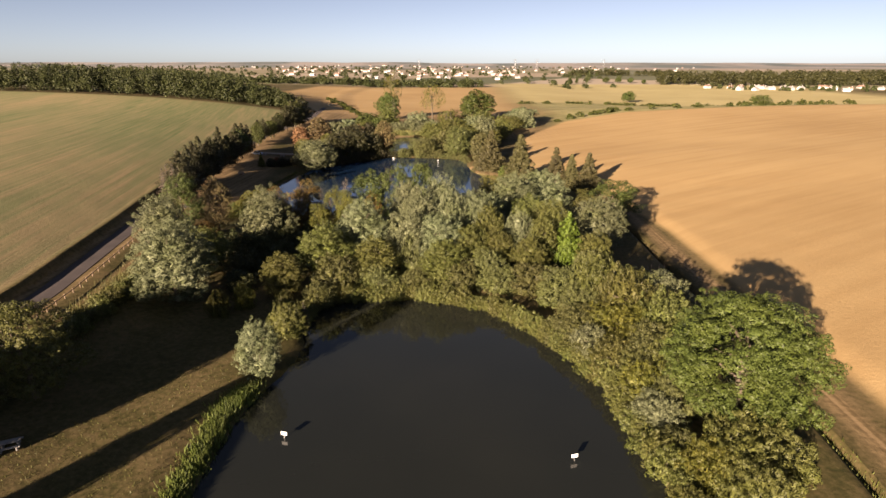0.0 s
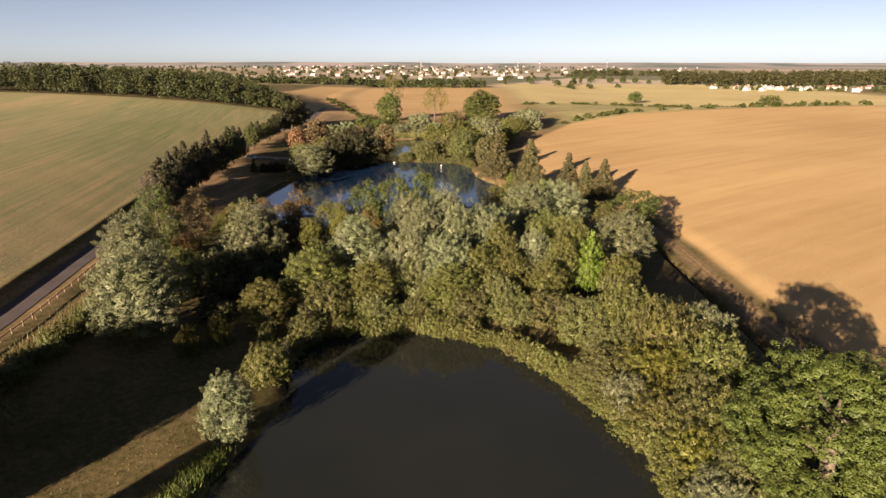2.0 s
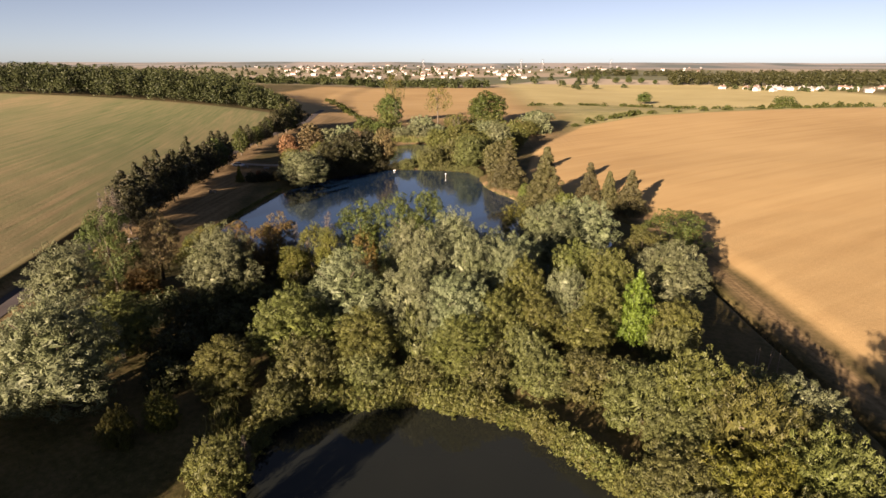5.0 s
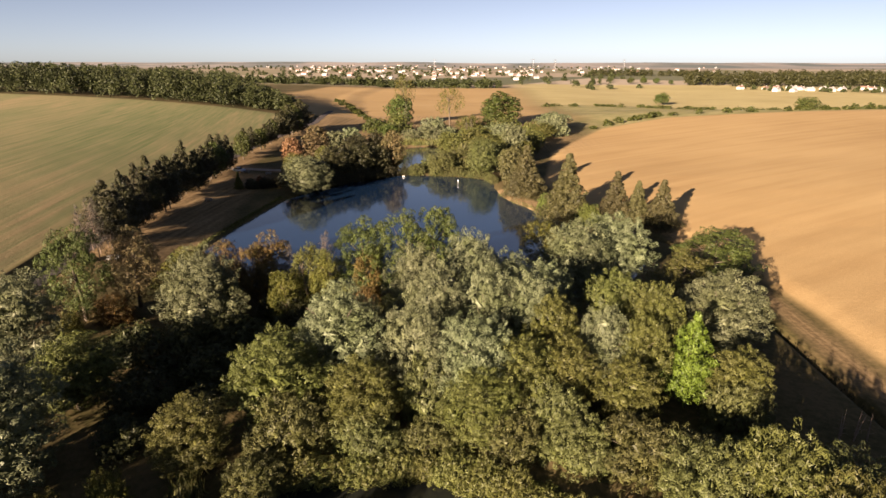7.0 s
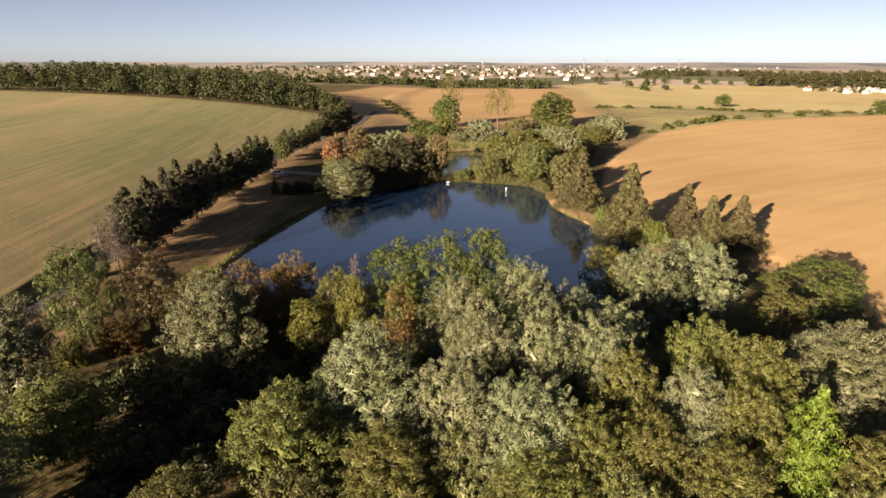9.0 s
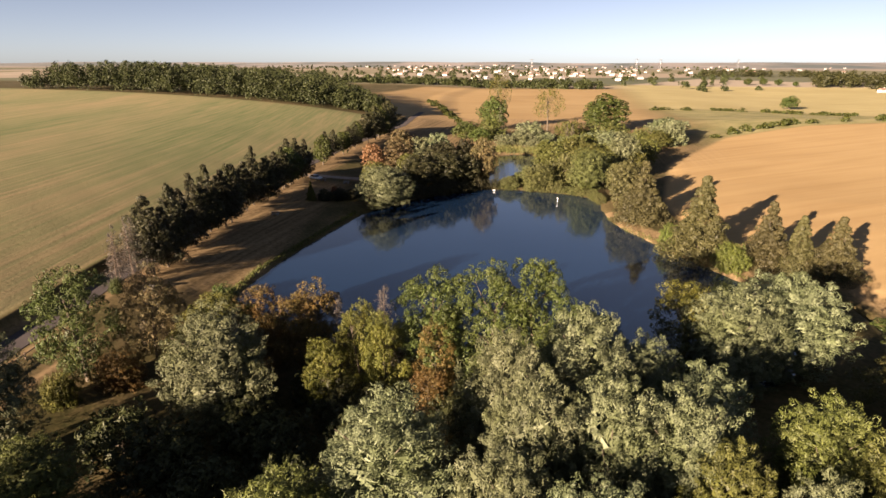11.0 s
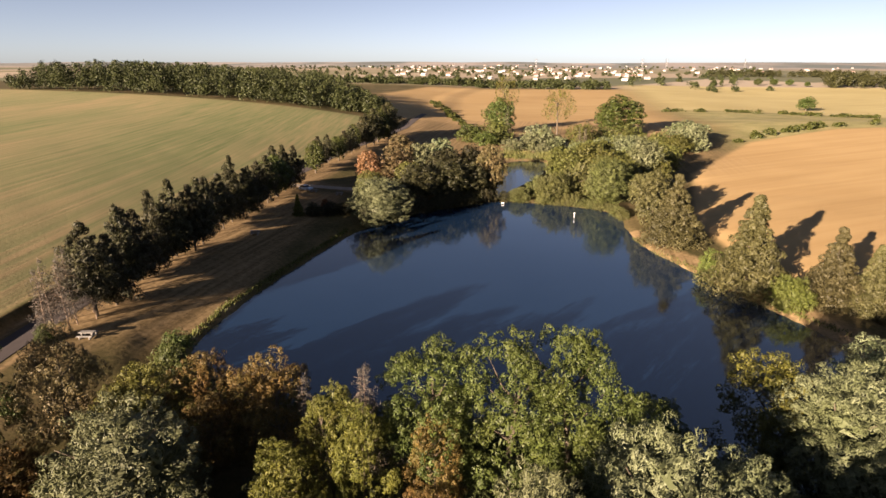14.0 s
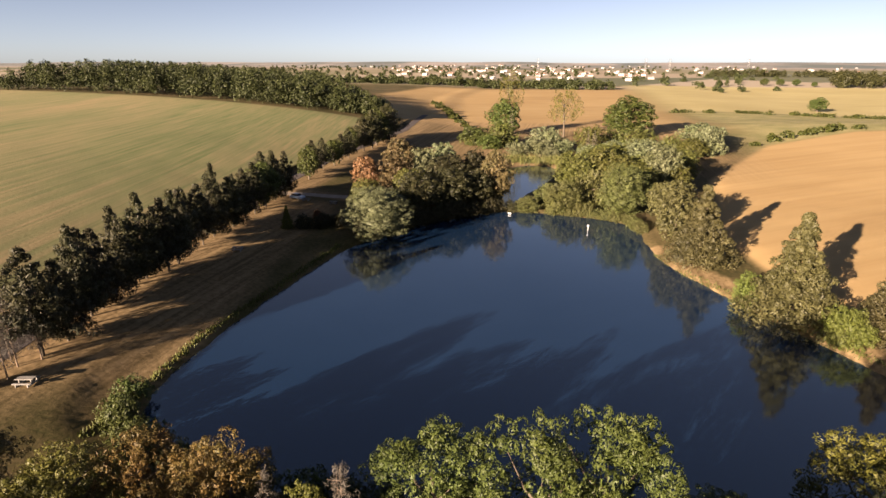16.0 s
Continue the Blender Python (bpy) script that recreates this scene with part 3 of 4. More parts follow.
def stock(kind, variant):
    """One pattern tree, 10 m high (bushes 5 m) and 4 m in crown radius: trunk and crown meshes."""
    if (kind, variant) in STOCK:
        return STOCK[kind, variant]
    rng = np.random.default_rng(sum(map(ord, kind)) * 7 + variant)
    shape, leaf = kind.split("_")
    H, R = PATTERN_HIGH.get(shape, 10.0), 4.0
    look_of = LEAF[leaf]
    if shape == "willow":      # domed boughs of upright plumes down to the ground
        crown = crown_mesh(rng, R, -1.2, H, 27, 0.40, 17, 66 if leaf == "silver" else 56, 0.060 if leaf == "silver" else 0.068, look_of, up=0.9, length=0.20, girth=0.088, core=80, long=3.0, flat=1.4)
        trunk = trunk_mesh(rng, H, 0.28, 1.5, R)
    elif shape == "bush":      # low, wide and dense
        crown = crown_mesh(rng, R, -2.3, H, 21, 0.38, 16, 40, 0.083, look_of, up=0.8, length=0.18, girth=0.084, core=60, long=2.7)
        trunk = trunk_mesh(rng, H * 0.7, 0.2, 0.8, R)
    elif shape == "low":       # small bankside bush
        crown = crown_mesh(rng, R, -2.0, H, 12, 0.45, 9, 24, 0.20, look_of, up=0.7, length=0.24, girth=0.15, core=36)
        trunk = trunk_mesh(rng, H * 0.7, 0.2, 0.8, R)
    elif shape == "broad":     # round crown with leafy boughs
        crown = crown_mesh(rng, R, -0.4, H, 42, 0.25, 11, 50, 0.09, look_of, up=0.35, length=0.15, girth=0.085, core=50, long=1.6, flat=0.8, ragged=0.22, gaps=0.1)
        trunk = trunk_mesh(rng, H, 0.26, 2.0, R)
    elif shape in ("tree", "plume"):   # the same two, seen from far off
        tall = shape == "plume"
        crown = crown_mesh(rng, R, 0.3, H, 26, 0.36, 9, 22, 0.22, look_of, up=0.8 if tall else 0.3, length=0.2, girth=0.14, core=40, flat=1.4 if tall else 1.0)
        trunk = trunk_mesh(rng, H, 0.26, 2.0, R)
    elif shape == "oak":       # large, with layered boughs
        crown = crown_mesh(rng, R, 0.3, H, 90, 0.24, 16, 56, 0.060, look_of, up=0.2, length=0.085, girth=0.062, core=120, long=1.6, flat=0.75, ragged=0.07)
        trunk = trunk_mesh(rng, H, 0.36, 2.0, R, 9)
    elif shape == "open":      # thin crown, light shows through
        c, rad = round_lobes(rng, 60, R, 1.8, H, 0.18, 1.2)
        crown = leaf_mesh("crown", rng, c, rad, 20, 0.20, look_of, long=1.5)
        trunk = trunk_mesh(rng, H, 0.22, 2.0, R, 10)
    elif shape == "pine":      # ragged dark conifer on a bare stem
        c, rad = tier_lobes(rng, R, (1.5, 2.4, 3.3)[variant], H, 12, 0.38, 0.7)
        crown = leaf_mesh("crown", rng, c, rad, 50, 0.165, look_of, long=2.6, droop=0.2)
        trunk = trunk_mesh(rng, H, 0.17, 2.0, R * 0.4, 6)
    else:                      # spire of a spruce
        c, rad = tier_lobes(rng, R, 0.4, H, 17, 0.12)
        crown = leaf_mesh("crown", rng, c, rad, 110, 0.13, look_of, long=2.4, droop=0.35)
        trunk = trunk_mesh(rng, H, 0.24, 1.0, R * 0.4, 4)
    STOCK[kind, variant] = trunk, crown
    return trunk, crown


PLANTED = random.Random(11)


def plant(kind, x, y, high, r, label, group="", sink=0.0, category="tree", name="tree"):
    variant = PLANTED.randrange(3)
    trunk, crown = stock(kind, variant)
    ob = thing(name, label, category, group)
    child("trunk", trunk, ob)
    child("crown", crown, ob)
    spin = PLANTED.uniform(0, 360)
    ob.matrix_world = pose(x, y, height(x, y) - sink, 0, 0, spin) @ Matrix.Diagonal((r / 4, r / 4, high / PATTERN_HIGH.get(kind.split("_")[0], 10.0), 1))
    return ob


def grove(kind, rows, label, group, **more):
    for x, y, high, r in rows:
        plant(kind, x, y, high, r * 1.03, label, group, **more)


# belt of willows between the first two ponds
grove("willow_silver", [(-15.3, 103.5, 13.3, 6.1), (-7.1, 112.0, 15.3, 4.6), (-0.7, 117.1, 15.3, 5.2), (-4.7, 106.5, 14.3, 4.4), (1.2, 107.7, 14.3, 4.4), (-6.3, 99.8, 12.3, 4.4), (-0.4, 98.2, 11.8, 4.7), (6.5, 107.7, 13.3, 4.4), (14.3, 102.6, 11.3, 3.4), (31.7, 112.3, 11.8, 6.3), (-36.8, 115.5, 13.0, 6.0), (5.5, 120.5, 11.5, 4.4), (9.4, 114.6, 12, 4.6)],
      "silvery grey-green white willow in a dense belt", "willow belt")
grove("willow_olive", [(-21.1, 96.8, 10.3, 5.5), (8.7, 104.4, 11.8, 3.8), (17.2, 110.6, 12.3, 4.5), (20.8, 106.9, 12.3, 4.4), (18.8, 101.9, 10.3, 3.5), (9.6, 98.3, 9.3, 3.8), (4.8, 97.2, 9.8, 4.1), (-11.6, 94.9, 8.3, 4.5), (0.1, 93.0, 8.3, 4.4), (15.6, 96.4, 7.8, 3.7), (27.7, 98.2, 8.3, 3.7), (-26.7, 89.1, 7.3, 4.1)],
      "olive-green willow in a dense belt", "willow belt")
grove("bush_sallow", [(-18.5, 92.3, 6.3, 4.8), (-11.1, 92, 4.8, 3.9), (-5.5, 97.4, 7.8, 3.5), (-4.7, 91.8, 3.8, 3.3), (2.7, 92.5, 5.3, 4.4), (7.7, 94.1, 6.8, 3.7), (9.3, 90.8, 4.8, 3.9), (14.7, 90.2, 5.3, 4.5), (26.5, 95.4, 6.3, 3.8), (19.6, 88.6, 4.8, 4.5), (-20.5, 86.5, 3.3, 3.3)],
      "olive-green sallow bush at the water's edge", "bankside sallows", category="shrub", name="sallow_bush")
plant("pine_bright", 23.1, 100.0, 10.9, 3.0, "fresh bright green young maple among duller willows")
RIGHT_BANK = [(20.9, 78.9, 5.5, 4), (26.9, 77.7, 7, 4.6), (32.7, 77.2, 6.2, 4), (19.9, 68.4, 4.3, 3.5), (27.2, 66.7, 5.4, 4.2), (23.5, 58, 4.4, 3.6), (28.1, 60.6, 5.2, 4), (19.3, 84.5, 6.3, 5.2), (24, 83.1, 7.3, 5.2), (30, 83.2, 6.8, 5.6), (34.7, 82.2, 6.3, 4.9), (19.4, 73.5, 4.8, 4.7), (24.7, 71.4, 5.8, 5.4), (30.7, 71.4, 5.8, 4.6), (16.7, 73.5, 3.3, 3), (21.7, 64.1, 3.8, 3.6), (25.3, 62.3, 4.8, 4.7), (23.1, 52.9, 3.8, 3.4), (26.3, 55.3, 4.8, 3.9), (25.2, 43.8, 4.3, 3.6), (29.1, 44.2, 4.8, 5.2), (23.5, 48, 2.8, 2.7), (26.5, 39.5, 4.3, 3.8)]
for k, (x, y, high, r) in enumerate(RIGHT_BANK):
    shade, label = (("sallow", "spreading yellow-green sallow leaning over the pond"), ("olive", "olive-green sallow on the bank"), ("sallow", "spreading yellow-green sallow leaning over the pond"),
                    ("silver", "greyish willow bush on the bank"), ("sallow", "spreading yellow-green sallow leaning over the pond"), ("yellow", "yellowing bush on the bank"), ("olive", "olive-green sallow on the bank"))[k % 7]
    plant("bush_" + shade, x, y, high * (1.25 if shade == "olive" else 1.0), r * 1.03, label, "bankside sallows", category="shrub", name="sallow_bush")
plant("oak_oak", 31.6, 52.6, 14.6, 8.5, "large leafy green oak beside the pond", name="oak_tree")

# meadow and lane side of the first pond
plant("willow_silver", -43.2, 85.6, 14.0, 7.3, "big pale silver willow on the meadow")
plant("willow_silver", -53.5, 104.0, 13.0, 6.0, "pale silver willow by the lane")
plant("willow_olive", -43.5, 98.0, 9.0, 5.2, "shaded olive willow beside a larger one")
plant("bush_yellow", -34.6, 80.4, 4.2, 2.0, "small yellow-green bush on the meadow", category="shrub", name="bush")
plant("bush_yellow", -31.6, 83.2, 4.2, 2.0, "small yellow-green bush on the meadow", category="shrub", name="bush")
plant("broad_olive", -46.5, 56.5, 12.0, 5.4, "dense olive tree at the meadow's edge")
plant("willow_silver", -22.8, 62.8, 7.8, 3.1, "small silver willow on the bank")
plant("bush_olive", -22.6, 75.0, 4.8, 3.5, "twiggy olive-green bush on the bank", category="shrub", name="bush")
grove("tree_olive", [(-60.0, 29.0, 13, 5.6), (-55.0, 37.0, 12.5, 4.8), (-66.0, 42.0, 12, 5.6), (-67.0, 20.0, 13, 5.5), (-51.9, 17.0, 12, 2.4), (-58.2, 7.0, 12, 2.4), (-63.0, 53.0, 9.5, 4.6)],
      "tall leafy tree in a line beside the lane", "lane trees")
plant("broad_olive", -53.0, 62.5, 8.0, 4.2, "tall leafy tree at the meadow's edge")
grove("tree_olive", [(-58.5, 45.5, 10.5, 4.6), (-52.5, 48.0, 10.0, 4.0), (-49.5, 40.0, 9.0, 3.2)], "leafy tree at the meadow's edge", "lane trees")
grove("low_olive", [(-52.8 - 0.04 * k + (k % 3) * 0.9, 68 + 2.1 * k, 1.9 + 0.25 * (k % 4), 1.8 + 0.2 * (k % 3)) for k in range(17)], "rough bramble bush in a hedge below the lane", "bramble hedge", category="shrub", name="bramble_bush")
# the hollow's deep shade is put into this scrub's dark leaf colour
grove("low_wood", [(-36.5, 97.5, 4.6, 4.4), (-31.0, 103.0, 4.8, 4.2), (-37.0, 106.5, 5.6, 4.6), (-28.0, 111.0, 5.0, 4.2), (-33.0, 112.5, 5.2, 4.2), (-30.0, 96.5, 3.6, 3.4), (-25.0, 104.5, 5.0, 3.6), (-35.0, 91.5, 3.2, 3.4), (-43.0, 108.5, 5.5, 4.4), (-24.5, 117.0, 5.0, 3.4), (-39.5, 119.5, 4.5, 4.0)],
      "willow scrub in a hollow, leaves darkened for shade", "hollow scrub", category="shrub", name="willow_bush")
plant("broad_green", -55.7, 118.6, 14.0, 4.4, "green tree beside the lane")
plant("broad_brown", -51.3, 124.8, 12.6, 4.3, "brown-leaved tree beside the lane")
plant("bush_orange", -52.0, 119.3, 4.0, 3.6, "round orange-brown bush beside the lane", category="shrub", name="bush")
plant("bush_yellow", -55.0, 114.0, 3.6, 2.4, "low yellow-green bush beside the lane", category="shrub", name="bush")

# autumn trees along the near shore of the second pond
grove("broad_green", [(-10.3, 127.0, 15.2, 5.1), (-5.0, 127.6, 16.0, 4.7), (-16.9, 126.8, 13.6, 5.1), (2.0, 132.4, 8.3, 3.4), (-0.5, 126.5, 11.5, 3.8)], "green alder on the shore, turning yellow", "shore trees")
grove("broad_yellow", [(-24.6, 123.9, 11.3, 2.6), (-26.9, 119.9, 8.3, 3.1), (-21.3, 122.4, 10.8, 2.8), (12.6, 135.6, 13.4, 5.4), (-43.2, 125.8, 10.3, 4.4)], "yellow-green tree on the shore", "shore trees")
grove("broad_orange", [(-30.7, 126.1, 11.8, 3.9), (-15.6, 123.4, 10.0, 2.7), (-15.6, 119.8, 6.3, 2.3), (-38.9, 128.4, 10.3, 3.4), (-34, 128, 9.5, 3.6), (-36.5, 124.5, 8.0, 3.2)], "orange-brown autumn tree on the shore", "shore trees")
grove("willow_silver", [(16.4, 131.5, 13.6, 6.2), (24.6, 138.5, 14.2, 7.2)], "large pale willow at the pond's corner", "corner willows")
plant("broad_green", 42.0, 138.0, 9.6, 7.5, "broad green tree at the field's edge")
plant("broad_olive", 33.0, 128.0, 9.0, 5.0, "olive tree at the field's edge")

# dark conifers along the lane
rng_row = random.Random(5)
for k in range(25):
    y = 149 + k * 3.75 + rng_row.uniform(-1.1, 1.1)
    x = float(along(ROAD, np.array(y))) + 4.5 + rng_row.uniform(-1.2, 1.2)
    leafy = k in (19, 20)
    plant("tree_green" if leafy else "pine_pine", x + 0.8, y, rng_row.uniform(10.4, 13.8), rng_row.uniform(3.3, 4.5), "leafy green tree among dark conifers" if leafy else "dark conifer in a long row beside the lane", "conifer row", name="tree" if leafy else "conifer")
for k in range(12):
    y = 258 + k * 8
    x = float(along(ROAD, np.array(y))) + 4.5 + rng_row.uniform(-1.2, 1.2)
    plant("pine_pine" if k % 3 else "tree_green", x, y, rng_row.uniform(9.0, 11.0) + 0.5 * k * (k > 6), rng_row.uniform(3.2, 4.4) + 0.25 * k * (k > 6), "dark conifer in a long row beside the lane", "conifer row", name="conifer")

# far shores
plant("willow_silver", -47.4, 212.0, 11.5, 8.4, "rounded yellow-green willow overhanging the wide pond")
grove("tree_brown", [(-52.7, 247.0, 12, 6.0), (-28.0, 257.0, 11, 4.7), (-25.3, 248.8, 7, 3.8)], "brownish autumn tree near the small pond", "far shore trees")
plant("tree_rust", -60.4, 243.6, 12, 4.2, "red-leaved tree near the small pond")
plant("plume_silver", -46.8, 252.5, 13, 5.6, "pale willow near the small pond")
# needle-dark leaves on these broad trees stand in for the shore's shade
grove("tree_pine", [(-39.2, 250.2, 12, 6.6), (-42.5, 230, 10.5, 6), (-36.0, 236, 11, 6), (-30, 242, 9.5, 5), (-49.5, 219, 9, 5)], "green shore tree with leaves darkened for shade", "far shore trees")
grove("low_olive", [(-4.0, 249.8, 6.5, 4.8)], "olive willow bush by the water", "far shore bushes", category="shrub", name="willow_bush")
grove("low_sallow", [(-11.1, 247.7, 5, 5.0), (0.0, 247.3, 9.5, 5.4)], "yellow-green willow bush by the water", "far shore bushes", category="shrub", name="plume_bush")
grove("plume_olive", [(3.0, 280.7, 11, 6.5), (20.0, 280.6, 9, 6.5), (8, 262, 11, 5.5), (-3, 262, 10, 5)], "olive willow beyond the pond", "far shore trees")
grove("plume_silver", [(15.9, 290.5, 12, 7.0), (48.3, 350.4, 10, 9.0)], "pale willow beyond the pond", "far shore trees")
plant("tree_green", 22.4, 383.0, 18.5, 13.5, "large round green tree beyond the ponds")
plant("tree_green", -35.5, 380.0, 17, 8.2, "tall green poplar on a bare stem", name="poplar")
plant("open_yellow", -33.0, 384.0, 31, 6.0, "very tall thin poplar with yellowing leaves", name="poplar")
plant("open_yellow", -6.9, 380.0, 23, 8.0, "thin yellowing poplar beyond the ponds", name="poplar")
grove("low_silver", [(-16.0, 330.9, 7, 7.0), (-8, 335, 6, 6), (-24.9, 326.6, 5, 6)], "grey sallow thicket beyond the small pond", "far thicket", category="shrub", name="plume_bush")
grove("low_green", [(-45.7, 350.9, 8, 8.0), (-38, 340, 6, 6)], "green thicket beyond the small pond", "far thicket", category="shrub", name="plume_bush")
grove("spire_spruce", [(25.0, 183.3, 15.0, 6.0), (35.6, 178.4, 11.6, 4.5), (40.2, 176.4, 9.6, 3.6), (44.6, 172.5, 10.2, 4.2)], "brownish-green spruce at the field's edge", "spruces", name="spruce")
grove("spire_spruce", [(17.4, 207.4, 13.6, 5.6)], "brown-tinged conifer on the shore", "shore conifers", name="conifer")
grove("bush_lush", [(20.6, 188.0, 5.0, 2.9), (29.0, 175.8, 5.0, 3.3)], "bright green shore bush", "shore bushes", category="shrub", name="bush")


grove("plume_olive", [(12, 250, 10, 5), (14, 270, 10, 6), (22, 262, 9, 5), (28, 281, 8, 5), (-1, 272, 8, 4.5), (6, 302, 8, 6), (31, 300, 8, 6), (18, 310, 9, 6), (40, 325, 8, 6)], "olive willow beyond the pond", "far shore trees")
grove("tree_olive", [(-56, 231, 8, 4.6), (-52, 224, 8, 4.5), (-47, 239, 10, 5), (-36, 246, 9, 5), (-33, 263, 9, 5), (-45, 271, 8, 6), (-34, 275, 8, 5)], "brown-olive tree in a clump beside the pond", "far shore trees")
grove("low_silver", [(2, 325, 5, 5), (12, 332, 6, 6), (25, 338, 6, 6), (-12, 322, 4, 4)], "grey sallow thicket beyond the small pond", "far thicket", category="shrub", name="willow_bush")


grove("plume_olive", [(-5.2, 263, 12, 5.1), (2.8, 266, 13, 5.6), (10.8, 257, 10, 6), (7.4, 288, 11, 6.2)], "olive willow beyond the pond", "far shore trees")
plant("willow_sallow", 6.6, 239.0, 12.5, 7.2, "fresh yellow-green rounded willow at the water's edge")
grove("bush_sallow", [(-7.6, 241.8, 7.6, 6.2), (-16.6, 241.0, 3.8, 3.4)], "yellow-green bush at the water's edge", "far shore bushes", category="shrub", name="bush")
grove("low_olive", [(-33.6, 350, 10, 9), (3, 340, 11, 7.5), (35, 336, 8, 5.5), (24, 346, 9, 8), (14, 352, 8, 7)], "olive sallow thicket beyond the small pond", "far thicket", category="shrub", name="willow_bush")
grove("low_silver", [(-14, 336, 10, 9), (46, 331, 11, 7.5)], "grey sallow thicket beyond the small pond", "far thicket", category="shrub", name="willow_bush")
plant("plume_silver", 19.0, 264.0, 14.5, 6.0, "tall pale willow beyond the pond")
plant("plume_silver", -43.2, 264.0, 13.0, 5.6, "pale willow near the small pond")
grove("tree_brown", [(-58.0, 271.0, 13, 5.8), (-25.4, 246.5, 14.0, 4.8)], "brownish autumn tree near the small pond", "far shore trees")
grove("tree_spruce", [(14.4, 216.5, 12.0, 4.4), (16.5, 225.5, 11.5, 4.8), (14.5, 233.0, 10.0, 4.0)], "brown-tinged leafy tree on the shore", "shore conifers")
# dark wood leaves imitate the shade beneath the shore trees
grove("low_wood", [(-20.5, 117.5, 4.4, 3.6), (-13.5, 118.2, 4.0, 3.0), (-11.5, 122.3, 4.4, 3.4), (-21.5, 112.5, 4.2, 3.6), (-19.0, 121.0, 3.6, 3.0), (-6.0, 122.0, 5.0, 3.6), (3.0, 126.5, 5.0, 3.8), (-29.0, 121.5, 4.2, 3.4)], "undergrowth beneath shore trees, leaves darkened for shade", "undergrowth", category="shrub", name="bush")
# another broad tree with shade painted in by the needle colour
plant("tree_pine", -32.5, 256.0, 12.5, 4.6, "green shore tree with leaves darkened for shade")

# ---- far woods, hedges and village ----
def woods(name, label, spots, leaf, size, per, flat=1.0):
    """Many crowns in one mesh: x, y, height, radius."""
    rng = np.random.default_rng(len(spots) + int(size * 100))
    c, rad = [], []
    for x, y, high, r in spots:
        z = height(x, y)
        for k in range(9):
            a, f = rng.uniform(0, 6.283), (k + rng.random()) / 9
            q = r * 0.75 * math.sqrt(max(0.0, 1 - f * f)) * (0.5 + 0.5 * rng.random())
            lump = r * rng.uniform(0.32, 0.5)
            c.append((x + q * math.cos(a), y + q * math.sin(a), z + (high - lump) * (0.15 + 0.85 * f)))
            rad.append((lump, lump, lump))
    tagged(new(name, leaf_mesh(name, rng, np.array(c), np.array(rad), per, size, LEAF[leaf], long=1.4)), label, "trees", kind="stuff")


rw = random.Random(3)
spots = []
for k in range(620):
    f = rw.random()
    x = -108 - 238 * f
    y = 393 + rw.random() ** 1.3 * (14 + 170 * min(1, f * 2.2)) + max(0, 14 - 60 * f)
    end = max(0, (f - 0.82) / 0.18)
    spots.append((x, y, (rw.uniform(8.5, 12.5) + 7.5 * min(1, f * 3.0)) * (1 - 0.6 * end * end), rw.uniform(3.4, 6.8)))
woods("forest", "dense mixed forest along the crest of a field", spots, "wood", 0.62, 44)
spots = []
for k in range(620):
    x = 385 + 1100 * rw.random() ** 1.25
    y = float(np.interp(x, [385, 470, 765, 1500], [1052, 985, 1012, 1250])) + 10 + 230 * rw.random() ** 1.6
    if x > 0.365 * y:
        spots.append((x, y, rw.uniform(17, 24), rw.uniform(7, 11)))
spots += [(rw.uniform(330, 640), 1540 + rw.uniform(0, 80), rw.uniform(12, 18), rw.uniform(8, 12)) for _ in range(60)]
woods("far_wood", "broad green wood beyond the stubble fields", spots, "wood", 1.7, 22)
grove("tree_green", [(305, 1107, 11, 7), (328, 1107, 11, 7), (351, 1107, 10, 6.5), (367, 1080, 8, 5)], "lone round tree on a far ploughed strip", "far field trees")
spots = []
for k in range(420):
    y = rw.uniform(900, 3200)
    x = y * rw.uniform(-0.5, 0.30)
    spots.append((x, y, rw.uniform(6, 13), rw.uniform(4, 9)))
for k in range(190):
    x = rw.uniform(-480, 60)
    spots.append((x, 900 + rw.uniform(0, 60) - 0.1 * x, rw.uniform(7, 14), rw.uniform(5, 9)))
for k in range(70):
    x = rw.uniform(415, 860)
    spots.append((x, float(np.interp(x, [425, 545, 850], [925, 885, 900])) + rw.uniform(-35, 60), rw.uniform(3, 8), rw.uniform(3, 5)))
woods("village_trees", "scattered garden trees among far houses", spots, "wood", 1.8, 14)
spots = [(60 + 330 * f + rw.uniform(-6, 6), 548 + 30 * f + rw.uniform(-4, 4), rw.uniform(1.5, 3.5), rw.uniform(3, 6)) for f in (rw.random() for _ in range(60))]
spots += [(x, float(np.interp(x, [42, 73, 120, 203, 318], [300, 355, 393, 410, 424])) + rw.uniform(0, 5), rw.uniform(1.5, 4), rw.uniform(2, 4)) for x in (rw.uniform(50, 300) for _ in range(40))]
spots += [(-118 + 62 * f + rw.uniform(-3, 3), 600 - 200 * f + rw.uniform(-3, 3), rw.uniform(1.5, 3.5), rw.uniform(2, 3.5)) for f in (rw.random() for _ in range(26))]
woods("far_hedge", "low hedgerow behind a field", spots, "green", 0.8, 14)
plant("tree_green", 198, 625, 11, 8, "lone round tree in a far hedgerow")
plant("low_green", 330, 610, 10, 12, "broad bush in a far hedgerow", category="shrub", name="bush")

PLASTER = surface("plaster", (0.235, 0.227, 0.21), (0.42, 0.403, 0.378), 0.3, 0.9, 0.01)
TILES = surface("roof_tiles", (0.126, 0.0798, 0.063), (0.227, 0.143, 0.113), 0.5, 0.85, 0.03)
SLATE = surface("grey_roof", (0.168, 0.16, 0.16), (0.319, 0.302, 0.294), 0.5, 0.8, 0.02)


